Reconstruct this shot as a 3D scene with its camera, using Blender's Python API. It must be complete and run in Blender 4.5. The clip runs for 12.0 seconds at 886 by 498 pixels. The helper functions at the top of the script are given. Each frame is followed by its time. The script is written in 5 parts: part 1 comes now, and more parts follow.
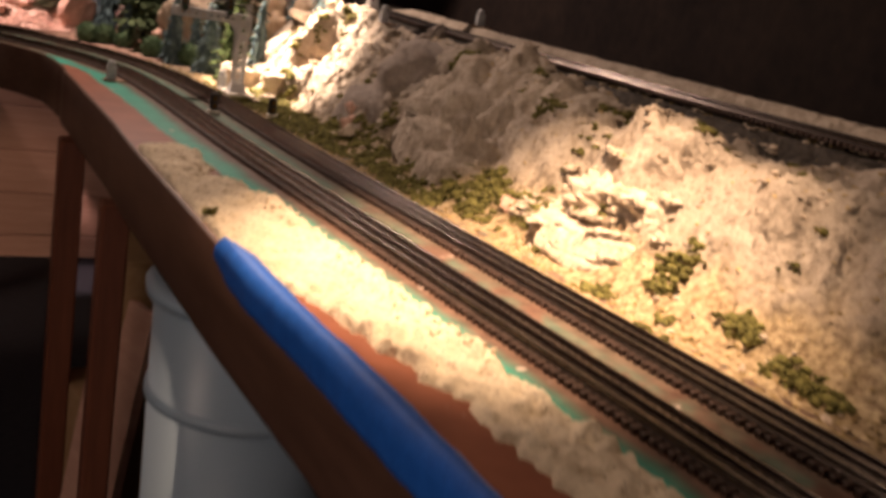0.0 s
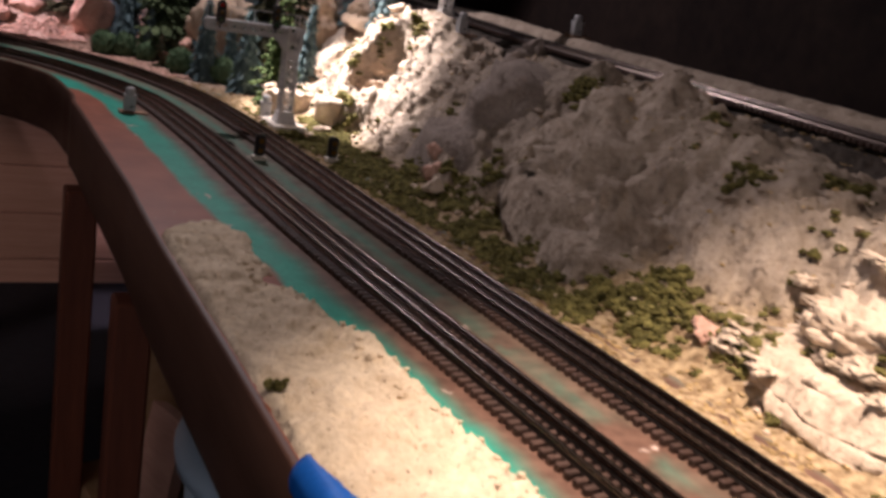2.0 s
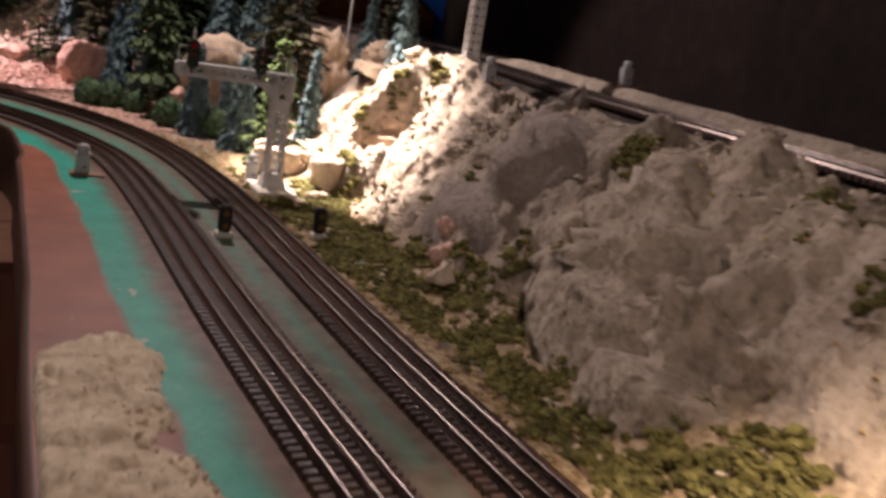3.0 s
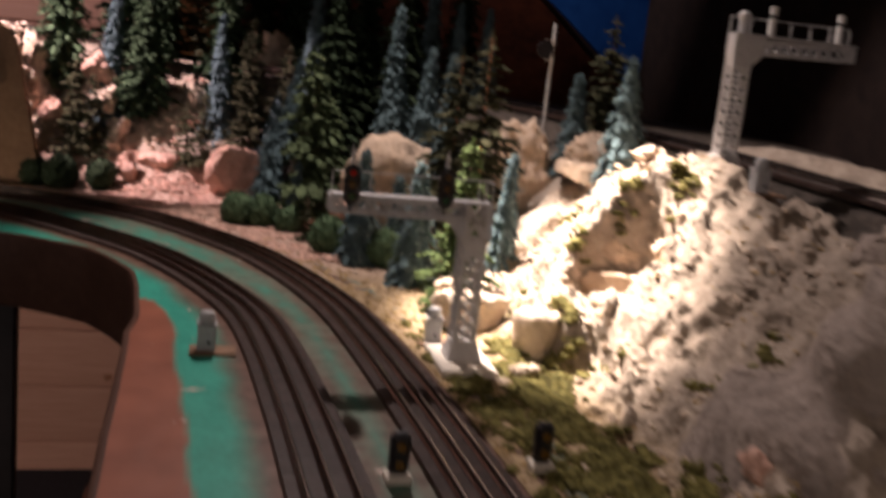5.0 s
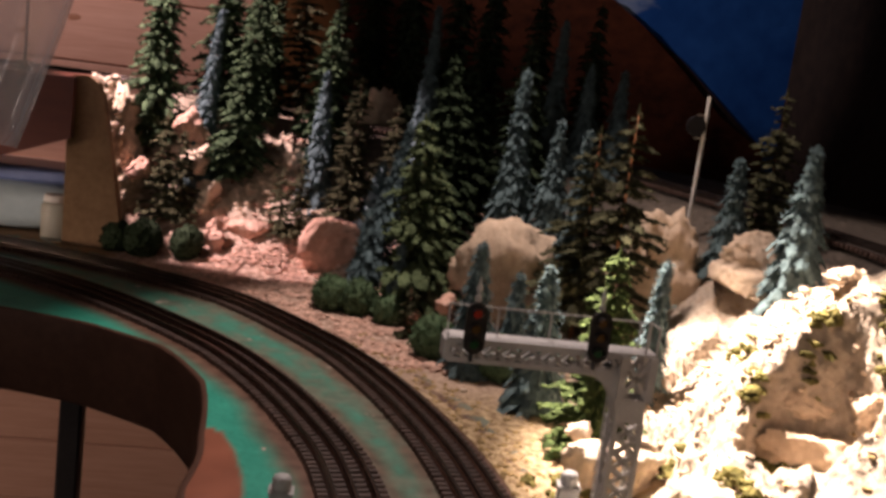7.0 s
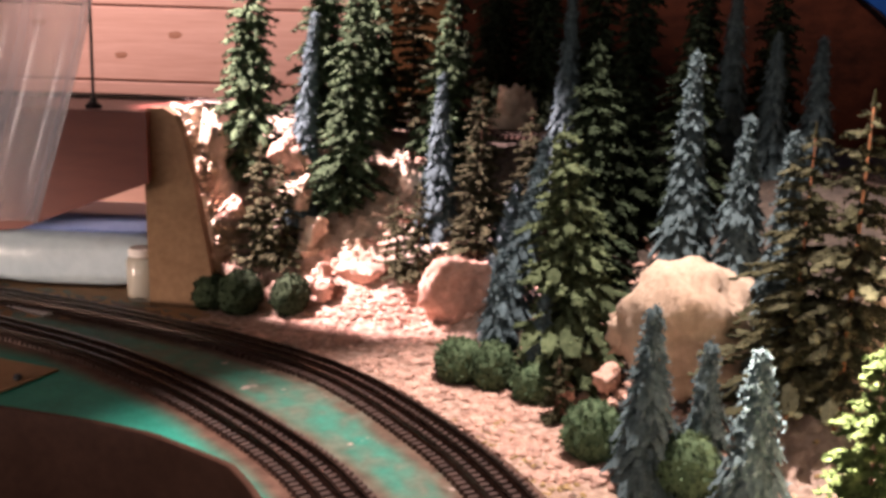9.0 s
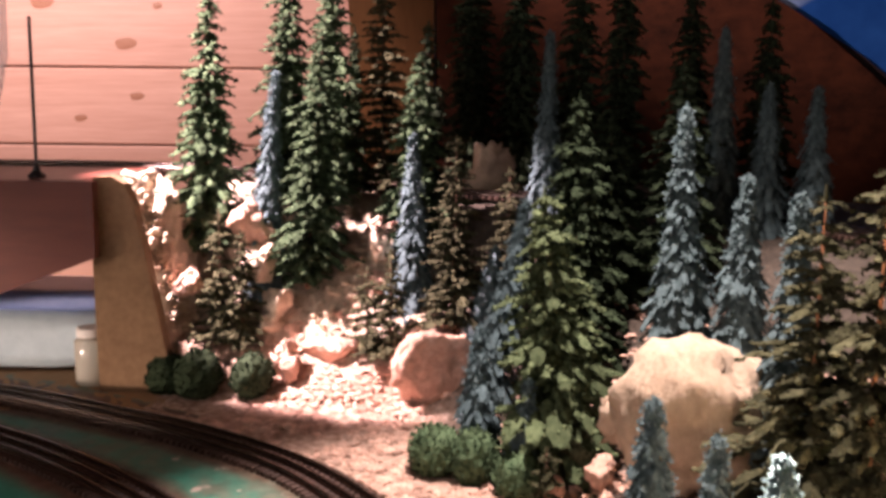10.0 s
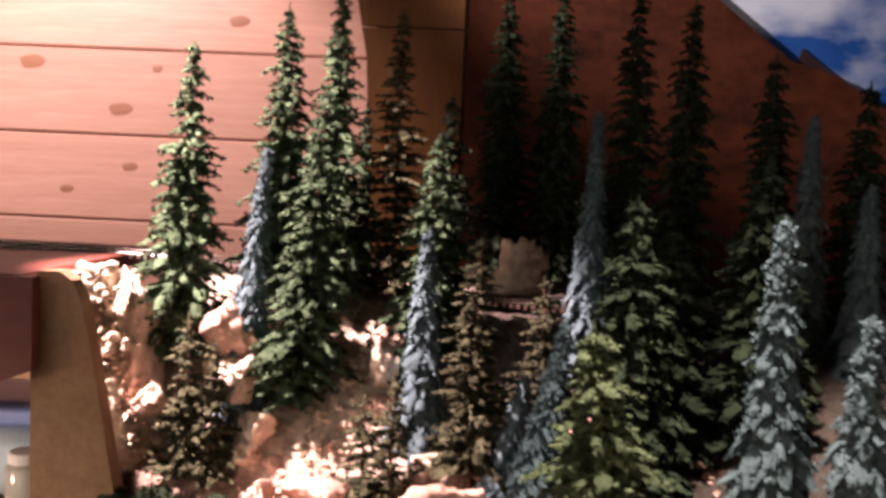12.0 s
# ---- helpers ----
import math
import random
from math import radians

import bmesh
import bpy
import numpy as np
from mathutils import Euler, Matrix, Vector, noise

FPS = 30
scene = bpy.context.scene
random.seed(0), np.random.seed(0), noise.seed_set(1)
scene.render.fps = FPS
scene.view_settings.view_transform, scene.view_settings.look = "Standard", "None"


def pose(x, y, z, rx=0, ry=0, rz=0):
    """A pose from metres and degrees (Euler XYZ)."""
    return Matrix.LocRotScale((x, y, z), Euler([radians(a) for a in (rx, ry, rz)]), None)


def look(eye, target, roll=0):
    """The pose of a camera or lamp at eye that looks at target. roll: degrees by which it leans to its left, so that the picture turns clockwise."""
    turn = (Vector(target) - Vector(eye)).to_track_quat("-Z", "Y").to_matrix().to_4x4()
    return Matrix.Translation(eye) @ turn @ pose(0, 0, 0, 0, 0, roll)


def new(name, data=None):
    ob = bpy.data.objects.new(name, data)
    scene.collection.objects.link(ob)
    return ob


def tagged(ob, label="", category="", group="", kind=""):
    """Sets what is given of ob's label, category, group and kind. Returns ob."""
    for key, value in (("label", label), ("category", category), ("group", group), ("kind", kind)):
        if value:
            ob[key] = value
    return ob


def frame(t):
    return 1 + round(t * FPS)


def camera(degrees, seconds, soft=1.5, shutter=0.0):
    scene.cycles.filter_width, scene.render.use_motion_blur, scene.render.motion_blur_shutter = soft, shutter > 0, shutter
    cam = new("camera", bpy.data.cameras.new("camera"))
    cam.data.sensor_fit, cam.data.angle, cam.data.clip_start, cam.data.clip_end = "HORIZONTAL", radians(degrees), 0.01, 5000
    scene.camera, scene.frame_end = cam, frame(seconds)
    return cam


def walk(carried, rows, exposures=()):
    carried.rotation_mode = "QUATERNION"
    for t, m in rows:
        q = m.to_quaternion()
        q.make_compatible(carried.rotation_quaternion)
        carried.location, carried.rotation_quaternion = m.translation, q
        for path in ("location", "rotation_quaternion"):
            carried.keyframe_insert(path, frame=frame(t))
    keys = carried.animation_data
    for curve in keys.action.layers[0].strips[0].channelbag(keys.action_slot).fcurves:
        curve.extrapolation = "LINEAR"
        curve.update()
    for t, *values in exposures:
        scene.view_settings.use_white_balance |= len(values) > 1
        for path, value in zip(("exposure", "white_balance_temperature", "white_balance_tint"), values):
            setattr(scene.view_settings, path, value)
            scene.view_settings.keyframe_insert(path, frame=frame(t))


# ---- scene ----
cam = camera(50.1, 12.0, soft=3.3, shutter=0.5)
PATH = [
    (0, (-0.164, 0.042, 0.261), (0.775, 1.733, -0.249), 9.9),
    (0.5, (-0.124, 0.175, 0.274), (0.859, 1.858, -0.172), 9.4),
    (1, (-0.108, 0.293, 0.267), (0.856, 1.974, -0.225), 10.0),
    (1.5, (-0.107, 0.38, 0.266), (0.832, 2.068, -0.254), 10.0),
    (2, (-0.097, 0.446, 0.276), (0.796, 2.15, -0.273), 9.5),
    (2.5, (-0.019, 0.563, 0.262), (0.873, 2.293, -0.199), 11.6),
    (2.7, (0.015, 0.614, 0.258), (0.878, 2.36, -0.197), 11.0),
    (4.3, (0.117, 0.981, 0.258), (0.696, 2.839, -0.202), 5.5),
    (4.5, (0.117, 1.017, 0.264), (0.664, 2.888, -0.185), 6.1),
    (4.9, (0.11, 1.054, 0.283), (0.604, 2.947, -0.132), 5.9),
    (5, (0.119, 1.084, 0.281), (0.586, 2.991, -0.099), 5.9),
    (5.5, (0.121, 1.152, 0.298), (0.486, 3.093, -0.018), 5.4),
    (6, (0.122, 1.216, 0.308), (0.466, 3.159, -0.017), 5.8),
    (6.5, (0.122, 1.279, 0.304), (0.394, 3.231, -0.038), 6.9),
    (7, (0.122, 1.3, 0.322), (0.387, 3.256, -0.004), 7.4),
    (7.2, (0.124, 1.314, 0.331), (0.35, 3.271, -0.015), 6.9),
    (8.8, (0.167, 1.595, 0.345), (0.095, 3.556, -0.041), 2.2),
    (9, (0.16, 1.605, 0.351), (0.1, 3.565, -0.043), 1.8),
    (9.5, (0.176, 1.653, 0.358), (0.149, 3.621, 0.004), 1.3),
    (10, (0.17, 1.704, 0.359), (0.14, 3.683, 0.071), 0.6),
    (10.5, (0.173, 1.77, 0.364), (0.16, 3.754, 0.113), 1.0),
    (11, (0.177, 1.83, 0.38), (0.164, 3.818, 0.164), 2.3),
    (11.5, (0.179, 1.881, 0.381), (0.149, 3.873, 0.203), 2.5),
    (12, (0.17, 1.93, 0.384), (0.086, 3.923, 0.24), 2.6),
]
walk(cam, [(t, look(eye, target, roll)) for t, eye, target, roll in PATH], [(0.0, -0.15, 7000, 13), (0.5, -0.65, 6400, 13), (1.0, -0.75, 5900, 11), (2.0, -0.85, 5500, 11), (2.5, -0.6, 5700, 11), (4.3, -0.2, 6000, 11), (4.6, -0.25, 6000, 11), (5.0, -0.6, 6000, 11), (5.5, -0.65, 6000, 11), (7.0, -0.6, 6300, 11), (9.0, 0.75, 6200, 15), (10.5, 0.95, 6200, 15), (12.0, 0.85, 6300, 14)])

# ---- world and lights ----
world = bpy.data.worlds.new("dim_room")
scene.world = world
world.use_nodes = True
world.node_tree.nodes["Background"].inputs[0].default_value = (0.62, 0.52, 0.48, 1)
world.node_tree.nodes["Background"].inputs[1].default_value = 0.08


def spot_lamp(eye, target, watts, colour, cone, blend, radius):
    data = bpy.data.lights.new("spot_lamp", "SPOT")
    data.energy, data.color, data.spot_size, data.spot_blend, data.shadow_soft_size = watts, colour, radians(cone), blend, radius
    ob = new("spot_lamp", data)
    ob.matrix_world = look(eye, target)
    return ob


# three clamp-on lamps over the layout: narrow reflector beams, two with wide spill
for eye, target, watts, tint, cone, blend in (
        ((0.21, 0.78, 0.95), (0.340, 0.810, 0.03), 185.0, (1.0, 0.71, 0.50), 43, 0.95),
        ((0.22, 0.78, 0.97), (0.42, 1.00, 0.0), 9.5, (1.0, 0.75, 0.60), 108, 0.8),
        ((0.24, 2.58, 1.03), (0.50, 2.11, 0.12), 800.0, (1.0, 0.78, 0.64), 23, 0.6),
        ((0.25, 2.58, 1.05), (0.56, 2.06, 0.0), 66.0, (1.0, 0.78, 0.69), 88, 0.3),
        ((-0.60, 2.87, 0.97), (0.11, 3.09, 0.05), 230.0, (1.0, 0.69, 0.67), 34, 0.2)):
    spot_lamp(eye, target, watts, tint, cone, blend, 0.022)
# unseen lamps added as fill for the boards, the painted backdrop and the aisle
spot_lamp((-0.75, 3.08, 0.98), (-0.48, 3.69, 0.45), 33.0, (1.0, 0.75, 0.70), 68, 0.6, 0.03)
spot_lamp((-1.5, 1.9, 0.09), (-0.15, 3.69, -0.58), 62.0, (1.0, 0.72, 0.55), 54, 0.5, 0.06)
spot_lamp((-0.75, 3.06, 1.0), (0.92, 3.68, 0.72), 140.0, (1.0, 0.80, 0.74), 36, 0.9, 0.03)
# two area lights added to lift the dark parts, no source of theirs known
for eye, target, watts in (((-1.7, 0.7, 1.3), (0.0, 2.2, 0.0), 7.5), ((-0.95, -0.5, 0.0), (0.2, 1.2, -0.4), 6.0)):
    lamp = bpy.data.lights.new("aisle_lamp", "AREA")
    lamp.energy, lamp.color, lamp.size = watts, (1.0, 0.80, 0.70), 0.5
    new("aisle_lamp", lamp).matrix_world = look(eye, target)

# ---- materials ----


def ramp(nodes, stops):
    node = nodes.new("ShaderNodeValToRGB")
    while len(node.color_ramp.elements) < len(stops):
        node.color_ramp.elements.new(0.5)
    for e, (p, c) in zip(node.color_ramp.elements, stops):
        e.position, e.color = p, (*c, 1)
    return node


def material(name, dark, light, scale=40, rough=0.7, bump=0.3, metal=0.0, stretch=(1, 1, 1), fine=6.0, random_value=0.0, dist=0.002, spec=0.4):
    """Two scales of noise between two colours, with relief."""
    m = bpy.data.materials.new(name)
    m.use_nodes = True
    n, l = m.node_tree.nodes, m.node_tree.links
    bsdf = n["Principled BSDF"]
    co, mp = n.new("ShaderNodeTexCoord"), n.new("ShaderNodeMapping")
    mp.inputs["Scale"].default_value = stretch
    l.new(co.outputs["Object"], mp.inputs[0])
    a, b = n.new("ShaderNodeTexNoise"), n.new("ShaderNodeTexNoise")
    for t, s, d in ((a, scale, 6), (b, scale * fine, 4)):
        l.new(mp.outputs[0], t.inputs["Vector"])
        t.inputs["Scale"].default_value, t.inputs["Detail"].default_value, t.inputs["Roughness"].default_value = s, d, 0.6
    mix = n.new("ShaderNodeMath")
    mix.operation = "MULTIPLY_ADD"
    l.new(b.outputs["Fac"], mix.inputs[0])
    mix.inputs[1].default_value = 0.45
    half = n.new("ShaderNodeMath")
    half.operation = "MULTIPLY"
    half.inputs[1].default_value = 0.55
    l.new(a.outputs["Fac"], half.inputs[0])
    l.new(half.outputs[0], mix.inputs[2])
    r = ramp(n, [(0.32, dark), (0.68, light)])
    l.new(mix.outputs[0], r.inputs[0])
    out = r.outputs[0]
    if random_value:
        info, hsv = n.new("ShaderNodeObjectInfo"), n.new("ShaderNodeHueSaturation")
        mr = n.new("ShaderNodeMapRange")
        mr.inputs["To Min"].default_value, mr.inputs["To Max"].default_value = 1 - random_value, 1 + random_value
        l.new(info.outputs["Random"], mr.inputs["Value"])
        l.new(mr.outputs[0], hsv.inputs["Value"])
        l.new(out, hsv.inputs["Color"])
        out = hsv.outputs[0]
    l.new(out, bsdf.inputs["Base Color"])
    bsdf.inputs["Roughness"].default_value, bsdf.inputs["Metallic"].default_value = rough, metal
    bsdf.inputs["Specular IOR Level"].default_value = spec
    bp = n.new("ShaderNodeBump")
    bp.inputs["Strength"].default_value, bp.inputs["Distance"].default_value = bump, dist
    l.new(mix.outputs[0], bp.inputs["Height"])
    l.new(bp.outputs[0], bsdf.inputs["Normal"])
    return m


def crumble(m, scale, strength, dist, crack=0.35):
    """Angular chipped relief: tilted cell facets at two sizes, over the noise relief."""
    n, l = m.node_tree.nodes, m.node_tree.links
    bsdf = n["Principled BSDF"]
    first = bsdf.inputs["Normal"].links[0].from_node
    co = n.new("ShaderNodeTexCoord")
    warp, add = n.new("ShaderNodeTexNoise"), n.new("ShaderNodeMixRGB")
    warp.inputs["Scale"].default_value, warp.inputs["Detail"].default_value = scale * 0.7, 3
    l.new(co.outputs["Object"], warp.inputs["Vector"])
    add.blend_type, add.inputs[0].default_value = "ADD", 0.25 / scale * 2
    l.new(co.outputs["Object"], add.inputs[1])
    l.new(warp.outputs["Color"], add.inputs[2])
    last = first
    for s, k in ((scale, 1.0), (scale * 2.7, 0.45)):
        v = n.new("ShaderNodeTexVoronoi")
        v.inputs["Scale"].default_value, v.inputs["Randomness"].default_value = s, 1
        l.new(add.outputs[0], v.inputs["Vector"])
        dot = n.new("ShaderNodeVectorMath")
        dot.operation = "DOT_PRODUCT"
        sub, tilt = n.new("ShaderNodeVectorMath"), n.new("ShaderNodeVectorMath")
        sub.operation, tilt.operation = "SUBTRACT", "SUBTRACT"
        l.new(add.outputs[0], sub.inputs[0])
        l.new(v.outputs["Position"], sub.inputs[1])
        l.new(v.outputs["Color"], tilt.inputs[0])
        tilt.inputs[1].default_value = (0.5, 0.5, 0.5)
        l.new(sub.outputs[0], dot.inputs[0])
        l.new(tilt.outputs[0], dot.inputs[1])
        up = n.new("ShaderNodeMath")
        up.operation = "MULTIPLY"
        up.inputs[1].default_value = s * 2.0
        l.new(dot.outputs["Value"], up.inputs[0])
        bp = n.new("ShaderNodeBump")
        bp.inputs["Strength"].default_value, bp.inputs["Distance"].default_value = strength, dist * k
        l.new(up.outputs[0], bp.inputs["Height"])
        l.new(last.outputs[0], bp.inputs["Normal"])
        last = bp
    l.new(last.outputs[0], bsdf.inputs["Normal"])
    return m


def painted_deck():
    """Deck paint: green board, brown sprayed along the tracks (attribute paint: r brown spray, g bare brown, b ballast grit)."""
    m = material("painted_deck", (0.022, 0.23, 0.165), (0.048, 0.37, 0.27), 30, 0.5, 0.2, dist=0.001, spec=0.15)
    n, l = m.node_tree.nodes, m.node_tree.links
    bsdf = n["Principled BSDF"]
    green = bsdf.inputs["Base Color"].links[0].from_socket
    at, sep = n.new("ShaderNodeAttribute"), n.new("ShaderNodeSeparateColor")
    at.attribute_name = "paint"
    l.new(at.outputs["Color"], sep.inputs[0])
    co = n.new("ShaderNodeTexCoord")
    last = green
    for ch, scale, dark, light in (("Red", 60, (0.085, 0.045, 0.032), (0.18, 0.105, 0.075)), ("Green", 18, (0.20, 0.068, 0.038), (0.30, 0.105, 0.060)), ("Blue", 90, (0.11, 0.14, 0.105), (0.22, 0.25, 0.19))):
        t = n.new("ShaderNodeTexNoise")
        t.inputs["Scale"].default_value, t.inputs["Detail"].default_value = scale, 6
        l.new(co.outputs["Object"], t.inputs["Vector"])
        r = ramp(n, [(0.3, dark), (0.7, light)])
        l.new(t.outputs["Fac"], r.inputs[0])
        mx = n.new("ShaderNodeMix")
        mx.data_type = "RGBA"
        l.new(sep.outputs[ch], mx.inputs["Factor"])
        l.new(last, mx.inputs["A"])
        l.new(r.outputs[0], mx.inputs["B"])
        last = mx.outputs["Result"]
    l.new(last, bsdf.inputs["Base Color"])
    return m


def hillside_stone():
    """Plaster rock, ochre scatter on its flatter ground, blue for painted shade and trackbed (attribute cover)."""
    m = material("hillside_stone", (0.25, 0.195, 0.145), (0.50, 0.415, 0.325), 22, 0.9, 0.9, dist=0.004)
    n, l = m.node_tree.nodes, m.node_tree.links
    bsdf = n["Principled BSDF"]
    stone = bsdf.inputs["Base Color"].links[0].from_socket
    at, sep = n.new("ShaderNodeAttribute"), n.new("ShaderNodeSeparateColor")
    at.attribute_name = "cover"
    l.new(at.outputs["Color"], sep.inputs[0])
    co = n.new("ShaderNodeTexCoord")
    last = stone
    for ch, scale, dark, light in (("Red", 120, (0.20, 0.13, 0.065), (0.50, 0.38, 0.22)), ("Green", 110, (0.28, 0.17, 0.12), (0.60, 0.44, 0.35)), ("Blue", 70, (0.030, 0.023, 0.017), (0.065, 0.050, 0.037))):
        t = n.new("ShaderNodeTexNoise")
        t.inputs["Scale"].default_value, t.inputs["Detail"].default_value = scale, 6
        l.new(co.outputs["Object"], t.inputs["Vector"])
        r = ramp(n, [(0.35, dark), (0.65, light)])
        l.new(t.outputs["Fac"], r.inputs[0])
        mx = n.new("ShaderNodeMix")
        mx.data_type = "RGBA"
        l.new(sep.outputs[ch], mx.inputs["Factor"])
        l.new(last, mx.inputs["A"])
        l.new(r.outputs[0], mx.inputs["B"])
        last = mx.outputs["Result"]
    l.new(last, bsdf.inputs["Base Color"])
    return m


def specked(m, scale, colour, low, high):
    """Small specks of one colour over a material."""
    n, l = m.node_tree.nodes, m.node_tree.links
    base = n["Principled BSDF"].inputs["Base Color"]
    co, t, mx = n.new("ShaderNodeTexCoord"), n.new("ShaderNodeTexNoise"), n.new("ShaderNodeMix")
    t.inputs["Scale"].default_value, t.inputs["Detail"].default_value = scale, 3
    l.new(co.outputs["Object"], t.inputs["Vector"])
    r = ramp(n, [(low, (0, 0, 0)), (high, (1, 1, 1))])
    l.new(t.outputs["Fac"], r.inputs[0])
    mx.data_type = "RGBA"
    l.new(r.outputs[0], mx.inputs["Factor"])
    l.new(base.links[0].from_socket, mx.inputs["A"])
    mx.inputs["B"].default_value = (*colour, 1)
    l.new(mx.outputs["Result"], base)
    return m


def plain(name, colour, rough=0.5, metal=0.0, alpha=1.0, transmission=0.0, emit=0.0):
    m = bpy.data.materials.new(name)
    m.use_nodes = True
    b = m.node_tree.nodes["Principled BSDF"]
    b.inputs["Base Color"].default_value = (*colour, 1)
    b.inputs["Roughness"].default_value, b.inputs["Metallic"].default_value = rough, metal
    b.inputs["Alpha"].default_value, b.inputs["Transmission Weight"].default_value = alpha, transmission
    if emit:
        b.inputs["Emission Color"].default_value, b.inputs["Emission Strength"].default_value = (*colour, 1), emit
    return m


def sky_paint():
    m = material("sky_paint", (0.006, 0.035, 0.16), (0.018, 0.075, 0.27), 3, 0.7, 0.05, spec=0.05)
    n, l = m.node_tree.nodes, m.node_tree.links
    bsdf = n["Principled BSDF"]
    blue = bsdf.inputs["Base Color"].links[0].from_socket
    co, mp, t = n.new("ShaderNodeTexCoord"), n.new("ShaderNodeMapping"), n.new("ShaderNodeTexNoise")
    mp.inputs["Scale"].default_value = (1.0, 1.0, 1.9)
    mp.inputs["Rotation"].default_value = (0, radians(25), 0)
    l.new(co.outputs["Object"], mp.inputs[0])
    l.new(mp.outputs[0], t.inputs["Vector"])
    t.inputs["Scale"].default_value, t.inputs["Detail"].default_value = 4.2, 5
    r = ramp(n, [(0.52, (0, 0, 0)), (0.72, (1, 1, 1))])
    sep, up, off, both = n.new("ShaderNodeSeparateXYZ"), n.new("ShaderNodeMapRange"), n.new("ShaderNodeMapRange"), n.new("ShaderNodeMath")
    l.new(co.outputs["Object"], sep.inputs[0])
    for node, axis, lo, hi, top in ((up, "Z", 0.53, 0.70, 0.28), (off, "X", 0.82, 1.02, -0.30)):
        l.new(sep.outputs[axis], node.inputs["Value"])
        node.inputs["From Min"].default_value, node.inputs["From Max"].default_value = lo, hi
        node.inputs["To Min"].default_value, node.inputs["To Max"].default_value = 0.0, top
    both.operation = "ADD"
    l.new(up.outputs[0], both.inputs[0])
    l.new(off.outputs[0], both.inputs[1])
    total = n.new("ShaderNodeMath")
    total.operation = "ADD"
    l.new(both.outputs[0], total.inputs[0])
    l.new(t.outputs["Fac"], total.inputs[1])
    l.new(total.outputs[0], r.inputs[0])
    mx = n.new("ShaderNodeMix")
    mx.data_type = "RGBA"
    l.new(r.outputs[0], mx.inputs["Factor"])
    l.new(blue, mx.inputs["A"])
    mx.inputs["B"].default_value = (0.38, 0.44, 0.52, 1)
    l.new(mx.outputs["Result"], bsdf.inputs["Base Color"])
    return m


def per_clump(m, amount):
    """Each loose clump a little lighter or darker."""
    n, l = m.node_tree.nodes, m.node_tree.links
    base = n["Principled BSDF"].inputs["Base Color"]
    geo, mr, hsv = n.new("ShaderNodeNewGeometry"), n.new("ShaderNodeMapRange"), n.new("ShaderNodeHueSaturation")
    mr.inputs["To Min"].default_value, mr.inputs["To Max"].default_value = 1 - amount, 1 + amount
    l.new(geo.outputs["Random Per Island"], mr.inputs["Value"])
    l.new(mr.outputs[0], hsv.inputs["Value"])
    l.new(base.links[0].from_socket, hsv.inputs["Color"])
    l.new(hsv.outputs[0], base)
    return m


